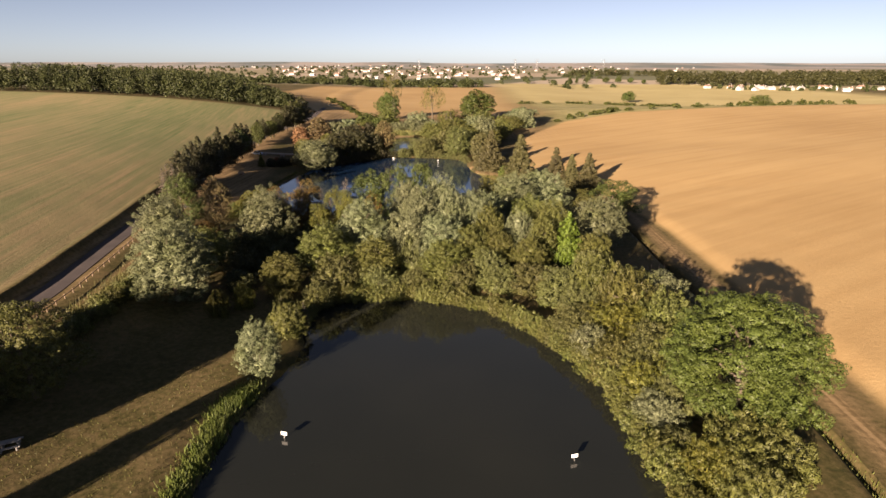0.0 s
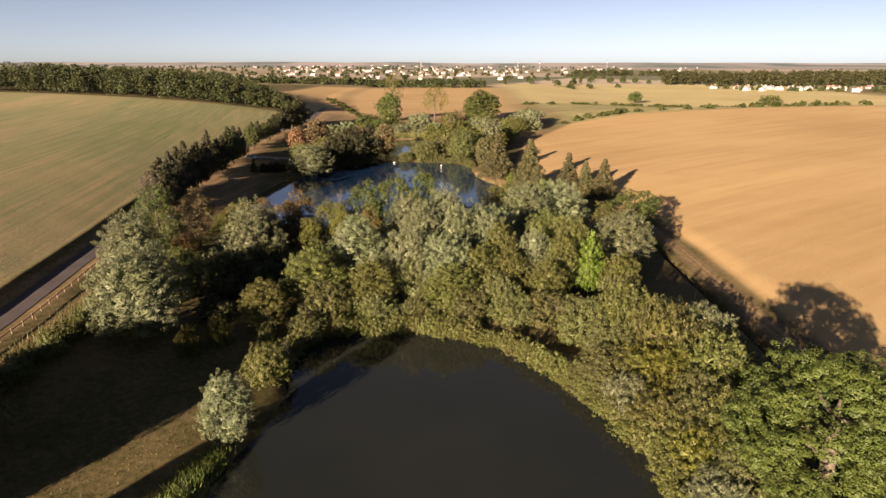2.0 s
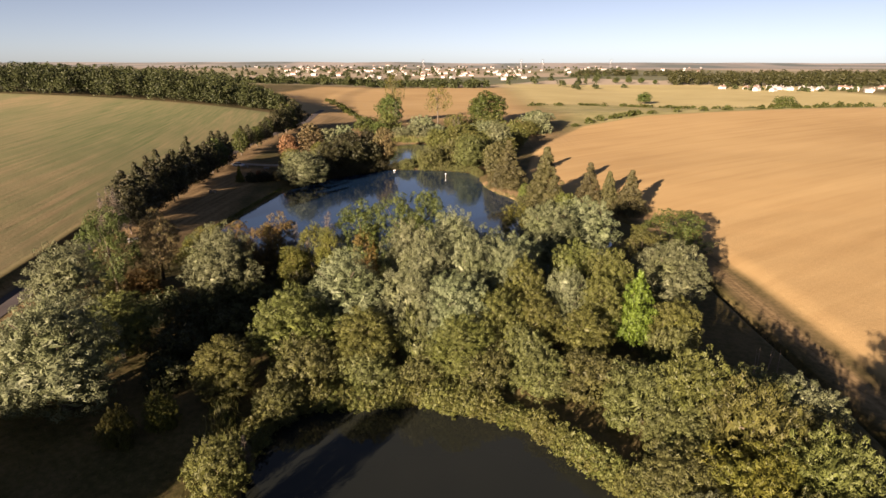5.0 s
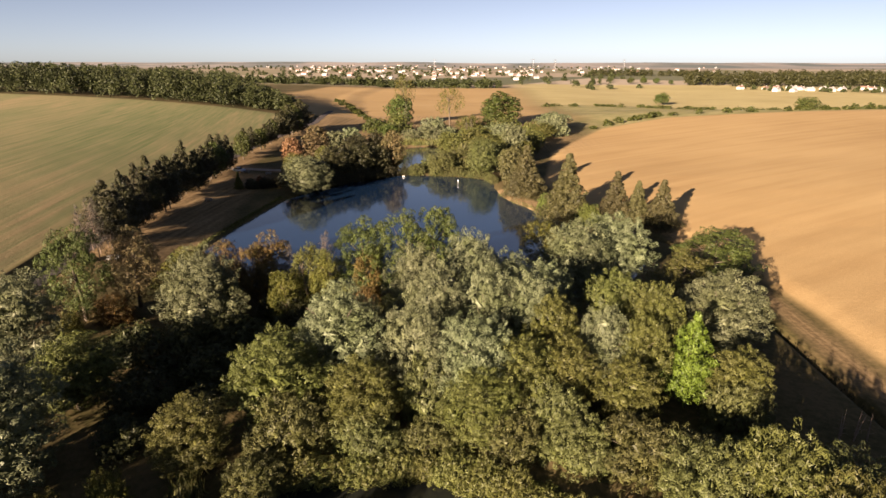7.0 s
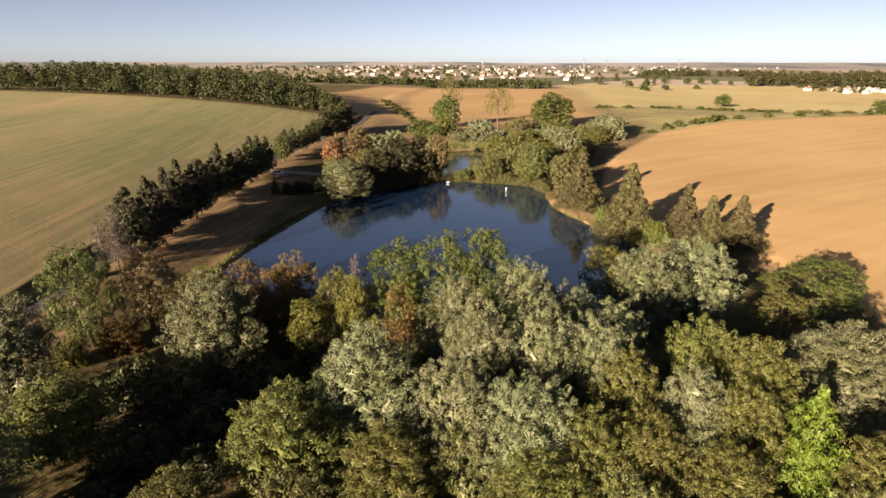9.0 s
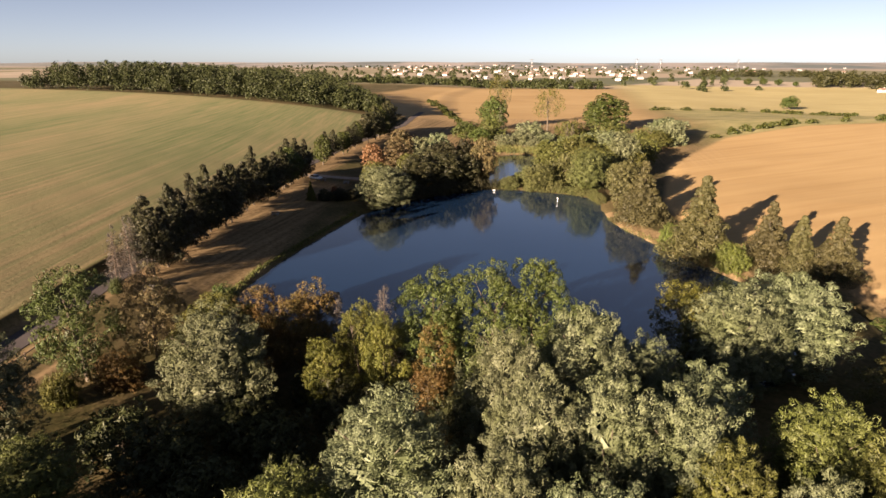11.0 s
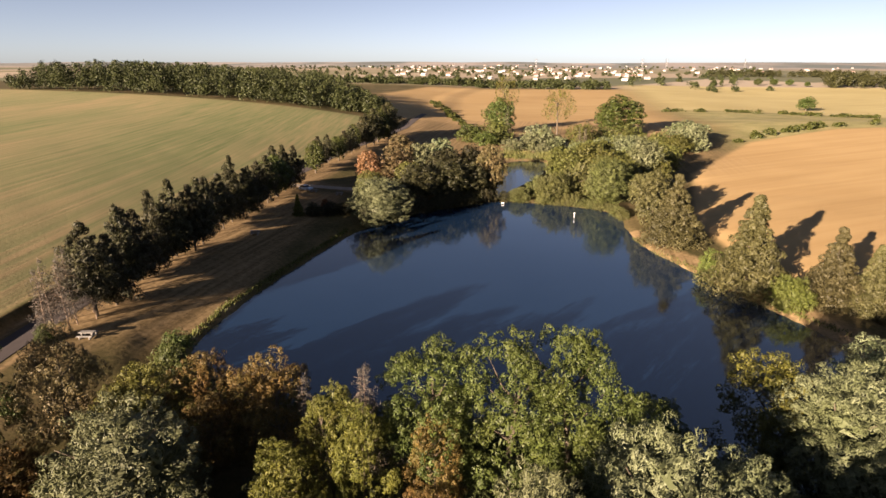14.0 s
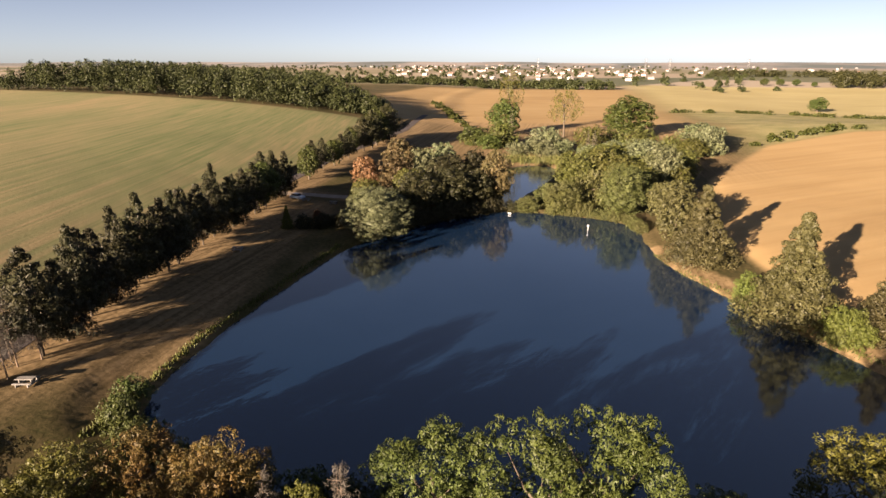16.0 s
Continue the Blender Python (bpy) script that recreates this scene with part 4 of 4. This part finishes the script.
def house(x, y, w, d, h, turn, roof):
    ob = thing("house", "far plastered house with a pitched roof", "house", "village houses")
    ob.matrix_world = pose(x, y, height(x, y) - 0.3, 0, 0, turn)
    bm = bmesh.new()
    add_box(bm, (w, d, h), Matrix.Translation((0, 0, h / 2)))
    part("wall", bm, PLASTER, ob)
    rise = d * 0.34
    v = [(-w / 2 - .4, -d / 2 - .4, h), (w / 2 + .4, -d / 2 - .4, h), (w / 2 + .4, d / 2 + .4, h), (-w / 2 - .4, d / 2 + .4, h), (-w / 2 - .4, 0, h + rise), (w / 2 + .4, 0, h + rise)]
    child("roof", mesh_of("roof", v, [(0, 1, 5, 4), (2, 3, 4, 5), (0, 4, 3), (1, 2, 5), (0, 3, 2, 1)], roof), ob)
    bm = bmesh.new()
    add_box(bm, (0.8, 0.8, 2), Matrix.Translation((w * 0.3, 0, h + rise)))
    part("chimney", bm, PLASTER, ob)


for k in range(150):
    y = 1250 + 2200 * rw.random() ** 1.1
    x = y * (rw.uniform(-0.27, 0.14) if y < 1900 or k % 2 else rw.uniform(-0.36, 0.45))
    house(x, y, rw.uniform(8, 13), rw.uniform(7, 9), rw.uniform(2.6, 4.2), rw.uniform(-40, 40), TILES if rw.random() < 0.55 else SLATE)
for k in range(34):
    x = 425 + 420 * rw.random() ** 1.2
    house(x, float(np.interp(x, [425, 545, 850], [925, 885, 900])) + rw.uniform(-30, 70), rw.uniform(7, 11), rw.uniform(6, 8), rw.uniform(2.5, 3.8), rw.uniform(-40, 40), TILES if rw.random() < 0.5 else SLATE)


# ---- banks: fringes, reeds and grass ----
def fringe(outline, first, last, step, out, kind, high, r, label, group, seed):
    """Low bushes along a stretch of shore, between two shares of the outline's length."""
    pts = np.vstack([outline, outline[:1]])
    run = np.concatenate([[0], np.cumsum(np.linalg.norm(np.diff(pts, axis=0), axis=1))])
    pick = random.Random(seed)
    s = first * run[-1]
    mid = outline.mean(0)
    while s < last * run[-1]:
        x, y = np.interp(s, run, pts[:, 0]), np.interp(s, run, pts[:, 1])
        v = np.array([x, y]) - mid
        v = v / np.linalg.norm(v)
        o = out + pick.uniform(-0.3, 0.5)
        plant(kind, x + v[0] * o, y + v[1] * o, high * pick.uniform(0.7, 1.3), r * pick.uniform(0.8, 1.25), label, group, sink=0.2, category="shrub", name="sallow_bush")
        s += step * pick.uniform(0.8, 1.25)


def tufts(name, label, spots, leaf, high, wide, seed, category="grass"):
    """Blades of grass or reed in one mesh."""
    rng = np.random.default_rng(seed)
    spots = np.asarray(spots, float)
    z = land(spots[:, 0], spots[:, 1])
    ok = z > -0.12
    base = np.column_stack([spots[ok], z[ok]])
    n = len(base)
    h = high * (0.5 + rng.random((n, 1)))
    a = rng.uniform(0, 6.283, n)
    side = np.column_stack([np.cos(a), np.sin(a), np.zeros(n)]) * wide * (0.6 + 0.8 * rng.random((n, 1)))
    lean = np.column_stack([rng.normal(size=(n, 2)) * 0.28, np.ones(n)]) * h
    v = np.stack([base - side, base + side, base + lean], 1).reshape(-1, 3)
    tagged(new(name, leaf_faces(name, v, rng.random(n), LEAF[leaf])), label, category, kind="stuff")


def near_line(rng, pts, n, spread):
    pts = np.asarray(pts, float)
    t = rng.random(n) * (len(pts) - 1)
    i = t.astype(int)
    p = pts[i] + (pts[i + 1] - pts[i]) * (t - i)[:, None]
    return p + rng.normal(size=(n, 2)) * spread


rg = np.random.default_rng(21)
tufts("bank_grass", "lush green grass on the pond's bank", near_line(rg, [(-24.6, 36), (-24.4, 48), (-24.6, 56), (-23.2, 60)], 7000, 0.75), "lush", 0.6, 0.06, 1)
tufts("reeds", "yellow-green reed bed below the lane", near_line(rg, [(-52.5, 68), (-53.5, 80), (-54.5, 92), (-53, 104)], 5200, 1.5), "reed", 1.1, 0.05, 2)
tufts("dry_reeds", "dry golden grass under bushes", near_line(rg, [(-27, 88), (-25, 83), (-24, 79)], 900, 0.8), "reed", 1.0, 0.08, 3)
tufts("shore_grass", "rough grass along the pond's cut bank", near_line(rg, [(-54.4, 138), (-56.4, 161), (-54.4, 183), (-52.6, 203)], 2200, 0.4), "olive", 0.4, 0.09, 4)
tufts("far_shore_grass", "thin grass along the far bank", near_line(rg, [(9.8, 212), (11, 205), (19, 191.5), (26, 177.5), (34, 167)], 1100, 0.4), "olive", 0.35, 0.08, 5)
tufts("ditch_grass", "green weeds lining a ditch", near_line(rg, [(38.6, 30), (40.7, 52), (41.9, 66)], 1600, 0.32), "olive", 0.38, 0.06, 6)
# needle-dark blades added so the ditch reads as a shaded line
tufts("ditch_sedge", "dark blades added for the shade in a narrow ditch", near_line(rg, [(42.0, 68), (43.0, 82), (43.4, 105), (44.3, 130)], 1500, 0.22), "pine", 0.35, 0.06, 7)
tufts("far_reeds", "yellow-green reeds round the small pond", near_line(rg, [(-30, 314), (-20, 316), (-8, 315), (-4, 312)], 2600, 2.0), "reed", 1.4, 0.15, 8)
tufts("meadow_grass", "tufts of rough meadow grass", np.column_stack([rg.uniform(-52, -24, 9000), rg.uniform(38, 92, 9000)]), "olive", 0.14, 0.04, 9)

fringe(PONDS[0], 0.27, 0.55, 1.3, -0.1, "low_olive", 2.6, 1.9, "low yellow-green sallow hanging over the water", "bankside fringe", 4)
fringe(PONDS[0], 0.55, 0.78, 1.7, 0.7, "low_olive", 2.6, 2.0, "low yellow-green sallow hanging over the water", "bankside fringe", 5)
# shade along this shore is put into the bushes' dark leaves
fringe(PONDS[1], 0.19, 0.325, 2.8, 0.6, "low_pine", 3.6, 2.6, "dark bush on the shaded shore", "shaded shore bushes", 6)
fringe(PONDS[1], 0.355, 0.44, 2.4, 0.6, "low_sallow", 2.6, 2.2, "yellow-green bush by the water", "far shore bushes", 7)
fringe(PONDS[1], 0.78, 1.0, 3.2, 1.6, "low_green", 3.4, 2.4, "green underwood on the near shore", "near shore underwood", 8)


# ---- dead wood ----
def bare_tree(x, y, high, label, group, seed, girth=0.13, twigs=16):
    pick = random.Random(seed)
    verts, faces = [], []
    lean = Vector((pick.uniform(-0.5, 0.5), pick.uniform(-0.5, 0.5), high))
    add_tube(verts, faces, (0, 0, -0.3), lean * 0.5, girth, girth * 0.7, 7)
    add_tube(verts, faces, lean * 0.5, lean, girth * 0.7, girth * 0.15, 6)
    ob = thing("dead_tree", label, "dead tree", group)
    child("trunk", mesh_of("trunk", verts, faces, DEADWOOD, True), ob)
    verts, faces = [], []
    for k in range(twigs):
        f = 0.25 + 0.7 * k / twigs
        a = k * 2.4 + pick.uniform(-0.4, 0.4)
        reach = (1.15 - f) * high * 0.22 * pick.uniform(0.6, 1.3)
        s = lean * f
        m = s + Vector((math.cos(a) * reach * 0.6, math.sin(a) * reach * 0.6, reach * 0.15))
        e = s + Vector((math.cos(a) * reach, math.sin(a) * reach, -reach * pick.uniform(-0.4, 0.3)))
        add_tube(verts, faces, s, m, girth * 0.3, girth * 0.2, 4)
        add_tube(verts, faces, m, e, girth * 0.2, 0.012, 4)
    child("bare_crown", mesh_of("bare_crown", verts, faces, DEADWOOD, True), ob)
    if twigs > 30:
        rng = np.random.default_rng(seed)
        c, rad = tier_lobes(rng, high * 0.18, high * 0.2, high, 11, 0.3, 0.6)
        child("brushwood", leaf_mesh("brushwood", rng, c, rad, 11, 0.045, LEAF["twig"], long=9.0, droop=0.2), ob)
    ob.matrix_world = pose(x, y, height(x, y))


for k, (dx, dy, hh) in enumerate(((0, 0, 9), (1.6, 2.0, 10), (-1.5, 2.6, 9.5), (0.4, 4.4, 10.5), (-1.8, 5.6, 10), (1.5, 6.6, 9), (-0.4, 8.2, 10.5))):
    bare_tree(-70.8 + dx, 142.0 + dy, hh, "bleached dead conifer with bare branches", "dead conifers", 40 + k, 0.10, 44)
for k in range(5):
    bare_tree(36.5 + 0.7 * k, 94.5 + 0.8 * (k % 2), 3.2, "broken bleached stem in the scrub", "dead stems", 60 + k, 0.09, 6)
for k, (x, y, hh) in enumerate(((-21.5, 124.5, 12.5), (-22.3, 125.4, 11.5), (-27.5, 126.0, 10.0), (-31.0, 368.0, 14.0), (2.0, 330.0, 9.0), (4.5, 331.0, 9.0), (-20.5, 76.5, 4.4))):
    bare_tree(x, y, hh, "leafless grey tree among leafy ones", "leafless trees", 80 + k, 0.07, 34)
plant("bush_green", -70.2, 141.0, 2.6, 1.3, "small dark green bush under dead trees", category="shrub", name="bush")
# sunlight on this conifer is painted in with the yellow leaf colour
plant("spire_yellow", -67.6, 210.5, 5.0, 1.5, "small conifer by the meadow, yellow leaves for sunlight", name="conifer")
# bushes in needle colour, dark to imitate shade
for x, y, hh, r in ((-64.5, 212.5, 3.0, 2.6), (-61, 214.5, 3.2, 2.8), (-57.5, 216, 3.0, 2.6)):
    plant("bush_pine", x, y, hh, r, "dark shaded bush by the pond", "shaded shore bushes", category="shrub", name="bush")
plant("bush_rust", -64.4, 219.4, 2.6, 1.3, "small orange bush near the drive", category="shrub", name="bush")


# ---- furniture, signs, fence and car ----
def picnic_table(x, y, turn):
    ob = thing("picnic_table", "pale concrete picnic table with two benches", "picnic table", "picnic tables")
    for nm, sy, sz, wy in (("tabletop", 0, 0.74, 0.75), ("bench", -0.75, 0.44, 0.32), ("bench", 0.75, 0.44, 0.32)):
        bm = bmesh.new()
        add_box(bm, (2.0, wy, 0.09), Matrix.Translation((0, sy, sz)), 0.02)
        part(nm, bm, CONCRETE, ob)
    for sx in (-0.65, 0.65):
        bm = bmesh.new()
        add_box(bm, (0.14, 0.5, 0.7), Matrix.Translation((sx, 0, 0.35)), 0.02)
        add_box(bm, (0.14, 1.75, 0.12), Matrix.Translation((sx, 0, 0.08)), 0.02)
        for s in (-0.75, 0.75):
            add_box(bm, (0.14, 0.2, 0.34), Matrix.Translation((sx, s, 0.24)), 0.02)
        part("leg", bm, CONCRETE, ob)
    ob.matrix_world = pose(x, y, height(x, y), 0, 0, turn)


for x, y, turn in ((-43.3, 47.8, 25), (-66.4, 143.7, 12), (-69.2, 192.6, 15), (-73.8, 234.4, 5), (-66.5, 235.0, 5)):
    picnic_table(x, y, turn)


def pond_sign(x, y, turn):
    ob = thing("pond_sign", "small white notice board on a post in the pond", "sign", "pond signs")
    bm = bmesh.new()
    add_box(bm, (0.06, 0.06, 1.5), Matrix.Translation((0, 0, -0.35)))
    part("post", bm, METAL, ob)
    bm = bmesh.new()
    add_box(bm, (0.68, 0.04, 0.42), Matrix.Translation((0, -0.05, 0.62)), 0.012)
    part("panel", bm, WHITE, ob)
    ob.matrix_world = pose(x, y, 0, 0, 0, turn)


pond_sign(-16.9, 51.2, -12)
pond_sign(13.2, 47.6, 12)

ob = thing("marker_post", "white-topped marker post standing in the pond", "marker")
bm = bmesh.new()
bmesh.ops.create_cone(bm, cap_ends=True, segments=10, radius1=0.06, radius2=0.06, depth=2.2, matrix=Matrix.Translation((0, 0, -0.1)))
part("post", bm, WHITE, ob)
bm = bmesh.new()
bmesh.ops.create_cone(bm, cap_ends=True, segments=14, radius1=0.16, radius2=0.22, depth=0.3, matrix=Matrix.Translation((0, 0, 1.1)))
part("head", bm, WHITE, ob)
ob.matrix_world = pose(-2.0, 226.5, 0)
ob = thing("gauge_board", "white board on stakes at the pond's outlet", "board")
bm = bmesh.new()
add_box(bm, (0.7, 0.06, 0.22), Matrix.Translation((0, 0, 0.35)), 0.015)
part("board", bm, WHITE, ob)
for sx in (-0.3, 0.3):
    bm = bmesh.new()
    add_box(bm, (0.08, 0.08, 1.2), Matrix.Translation((sx, 0.09, 0.0)))
    part("stake", bm, METAL, ob)
ob.matrix_world = pose(-20.7, 237.2, 0)

fence = thing("lane_fence", "low weathered wooden post-and-rail fence beside the lane", "fence")
fence.matrix_world = pose(0, 0, 0)
last = None
bm = bmesh.new()
add_box(bm, (0.14, 0.14, 1.1), Matrix.Translation((0, 0, 0.3)), 0.015)
post_me = bpy.data.meshes.new("post")
bm.to_mesh(post_me)
bm.free()
post_me.materials.append(DEADWOOD)
for k in range(28):
    y = 58 + k * 2.5
    x = float(along(ROAD, np.array(y))) + 4.3
    z = height(x, y)
    child("post", post_me, fence).location = (x, y, z)
    if last:
        bm = bmesh.new()
        a, b = Vector(last), Vector((x, y, z))
        d = b - a
        add_box(bm, (0.08, d.length, 0.14), Matrix.Translation((a + b) / 2 + Vector((0.11, 0, 0.68))) @ d.to_track_quat("Y", "Z").to_matrix().to_4x4())
        part("rail", bm, DEADWOOD, fence)
    last = (x, y, z)

CAR_PAINT = surface("pale_blue_car_paint", (0.30, 0.42, 0.58), (0.38, 0.50, 0.66), 0.6, 0.3, 0.0005)
GLASS = surface("dark_window_glass", (0.02, 0.022, 0.025), (0.035, 0.037, 0.04), 1.0, 0.08, 0.0002)
RUBBER = surface("tyre_rubber", (0.015, 0.015, 0.015), (0.03, 0.03, 0.03), 5.0, 0.8, 0.002)


def car(x, y, turn):
    ob = thing("car", "pale blue hatchback parked on the gravel drive", "car")
    prof = [(-2.0, 0.35), (2.0, 0.35), (2.05, 0.75), (1.9, 0.92), (0.95, 1.0), (-1.9, 1.02), (-2.05, 0.8)]
    cab = [(0.95, 1.0), (0.35, 1.45), (-1.2, 1.47), (-1.85, 1.02)]
    for nm, pr, half, mat_ in (("body", prof, 0.86, CAR_PAINT), ("windows", cab, 0.74, GLASS)):
        bm = bmesh.new()
        f = bm.faces.new([bm.verts.new((px, -half, pz)) for px, pz in pr])
        ext = bmesh.ops.extrude_face_region(bm, geom=[f])["geom"]
        bmesh.ops.translate(bm, vec=(0, 2 * half, 0), verts=[g for g in ext if isinstance(g, bmesh.types.BMVert)])
        bmesh.ops.recalc_face_normals(bm, faces=bm.faces)
        bmesh.ops.bevel(bm, geom=list(bm.edges), offset=0.05, segments=2, affect="EDGES")
        part(nm, bm, mat_, ob)
    bm = bmesh.new()
    add_box(bm, (1.5, 1.36, 0.05), Matrix.Translation((-0.42, 0, 1.485)), 0.02)
    part("roof", bm, CAR_PAINT, ob)
    for wx in (-1.25, 1.3):
        for wy in (-0.8, 0.8):
            bm = bmesh.new()
            bmesh.ops.create_cone(bm, cap_ends=True, segments=18, radius1=0.31, radius2=0.31, depth=0.2, matrix=Matrix.Translation((wx, wy, 0.31)) @ Matrix.Rotation(radians(90), 4, "X"))
            wheel = part("wheel", bm, RUBBER, ob)
            bm = bmesh.new()
            bmesh.ops.create_cone(bm, cap_ends=True, segments=14, radius1=0.2, radius2=0.16, depth=0.03, matrix=Matrix.Translation((wx, wy + math.copysign(0.105, wy), 0.31)) @ Matrix.Rotation(radians(90 if wy < 0 else -90), 4, "X"))
            part("rim", bm, METAL, wheel, "grey wheel rim")
    ob.matrix_world = pose(x, y, height(x, y), 0, 0, turn)


car(-76.4, 234.8, -20)


def pylon(x, y, high):
    ob = thing("pylon", "far lattice electricity pylon", "pylon", "pylons")
    verts, faces = [], []
    for sx in (-1, 1):
        for sy in (-1, 1):
            add_tube(verts, faces, (sx * 3, sy * 3, 0), (sx * 0.6, sy * 0.6, high), 0.3, 0.2, 4)
    for k in range(7):
        a, b = k / 8, (k + 1) / 8
        wa, wb = 3 - 2.4 * a, 3 - 2.4 * b
        add_tube(verts, faces, (-wa, -wa, high * a), (wb, -wb, high * b), 0.16, 0.16, 4)
        add_tube(verts, faces, (wa, -wa, high * a), (-wb, -wb, high * b), 0.16, 0.16, 4)
    child("tower", mesh_of("tower", verts, faces, METAL), ob)
    for f in (0.72, 0.84, 0.96):
        verts, faces = [], []
        add_tube(verts, faces, (-7, 0, high * f), (7, 0, high * f), 0.3, 0.3, 4)
        child("arm", mesh_of("arm", verts, faces, METAL), ob)
    ob.matrix_world = pose(x, y, height(x, y), 0, 0, 15)


for x, y in ((-80, 2000), (230, 1900), (330, 2100), (620, 2300)):
    pylon(x, y, 42)
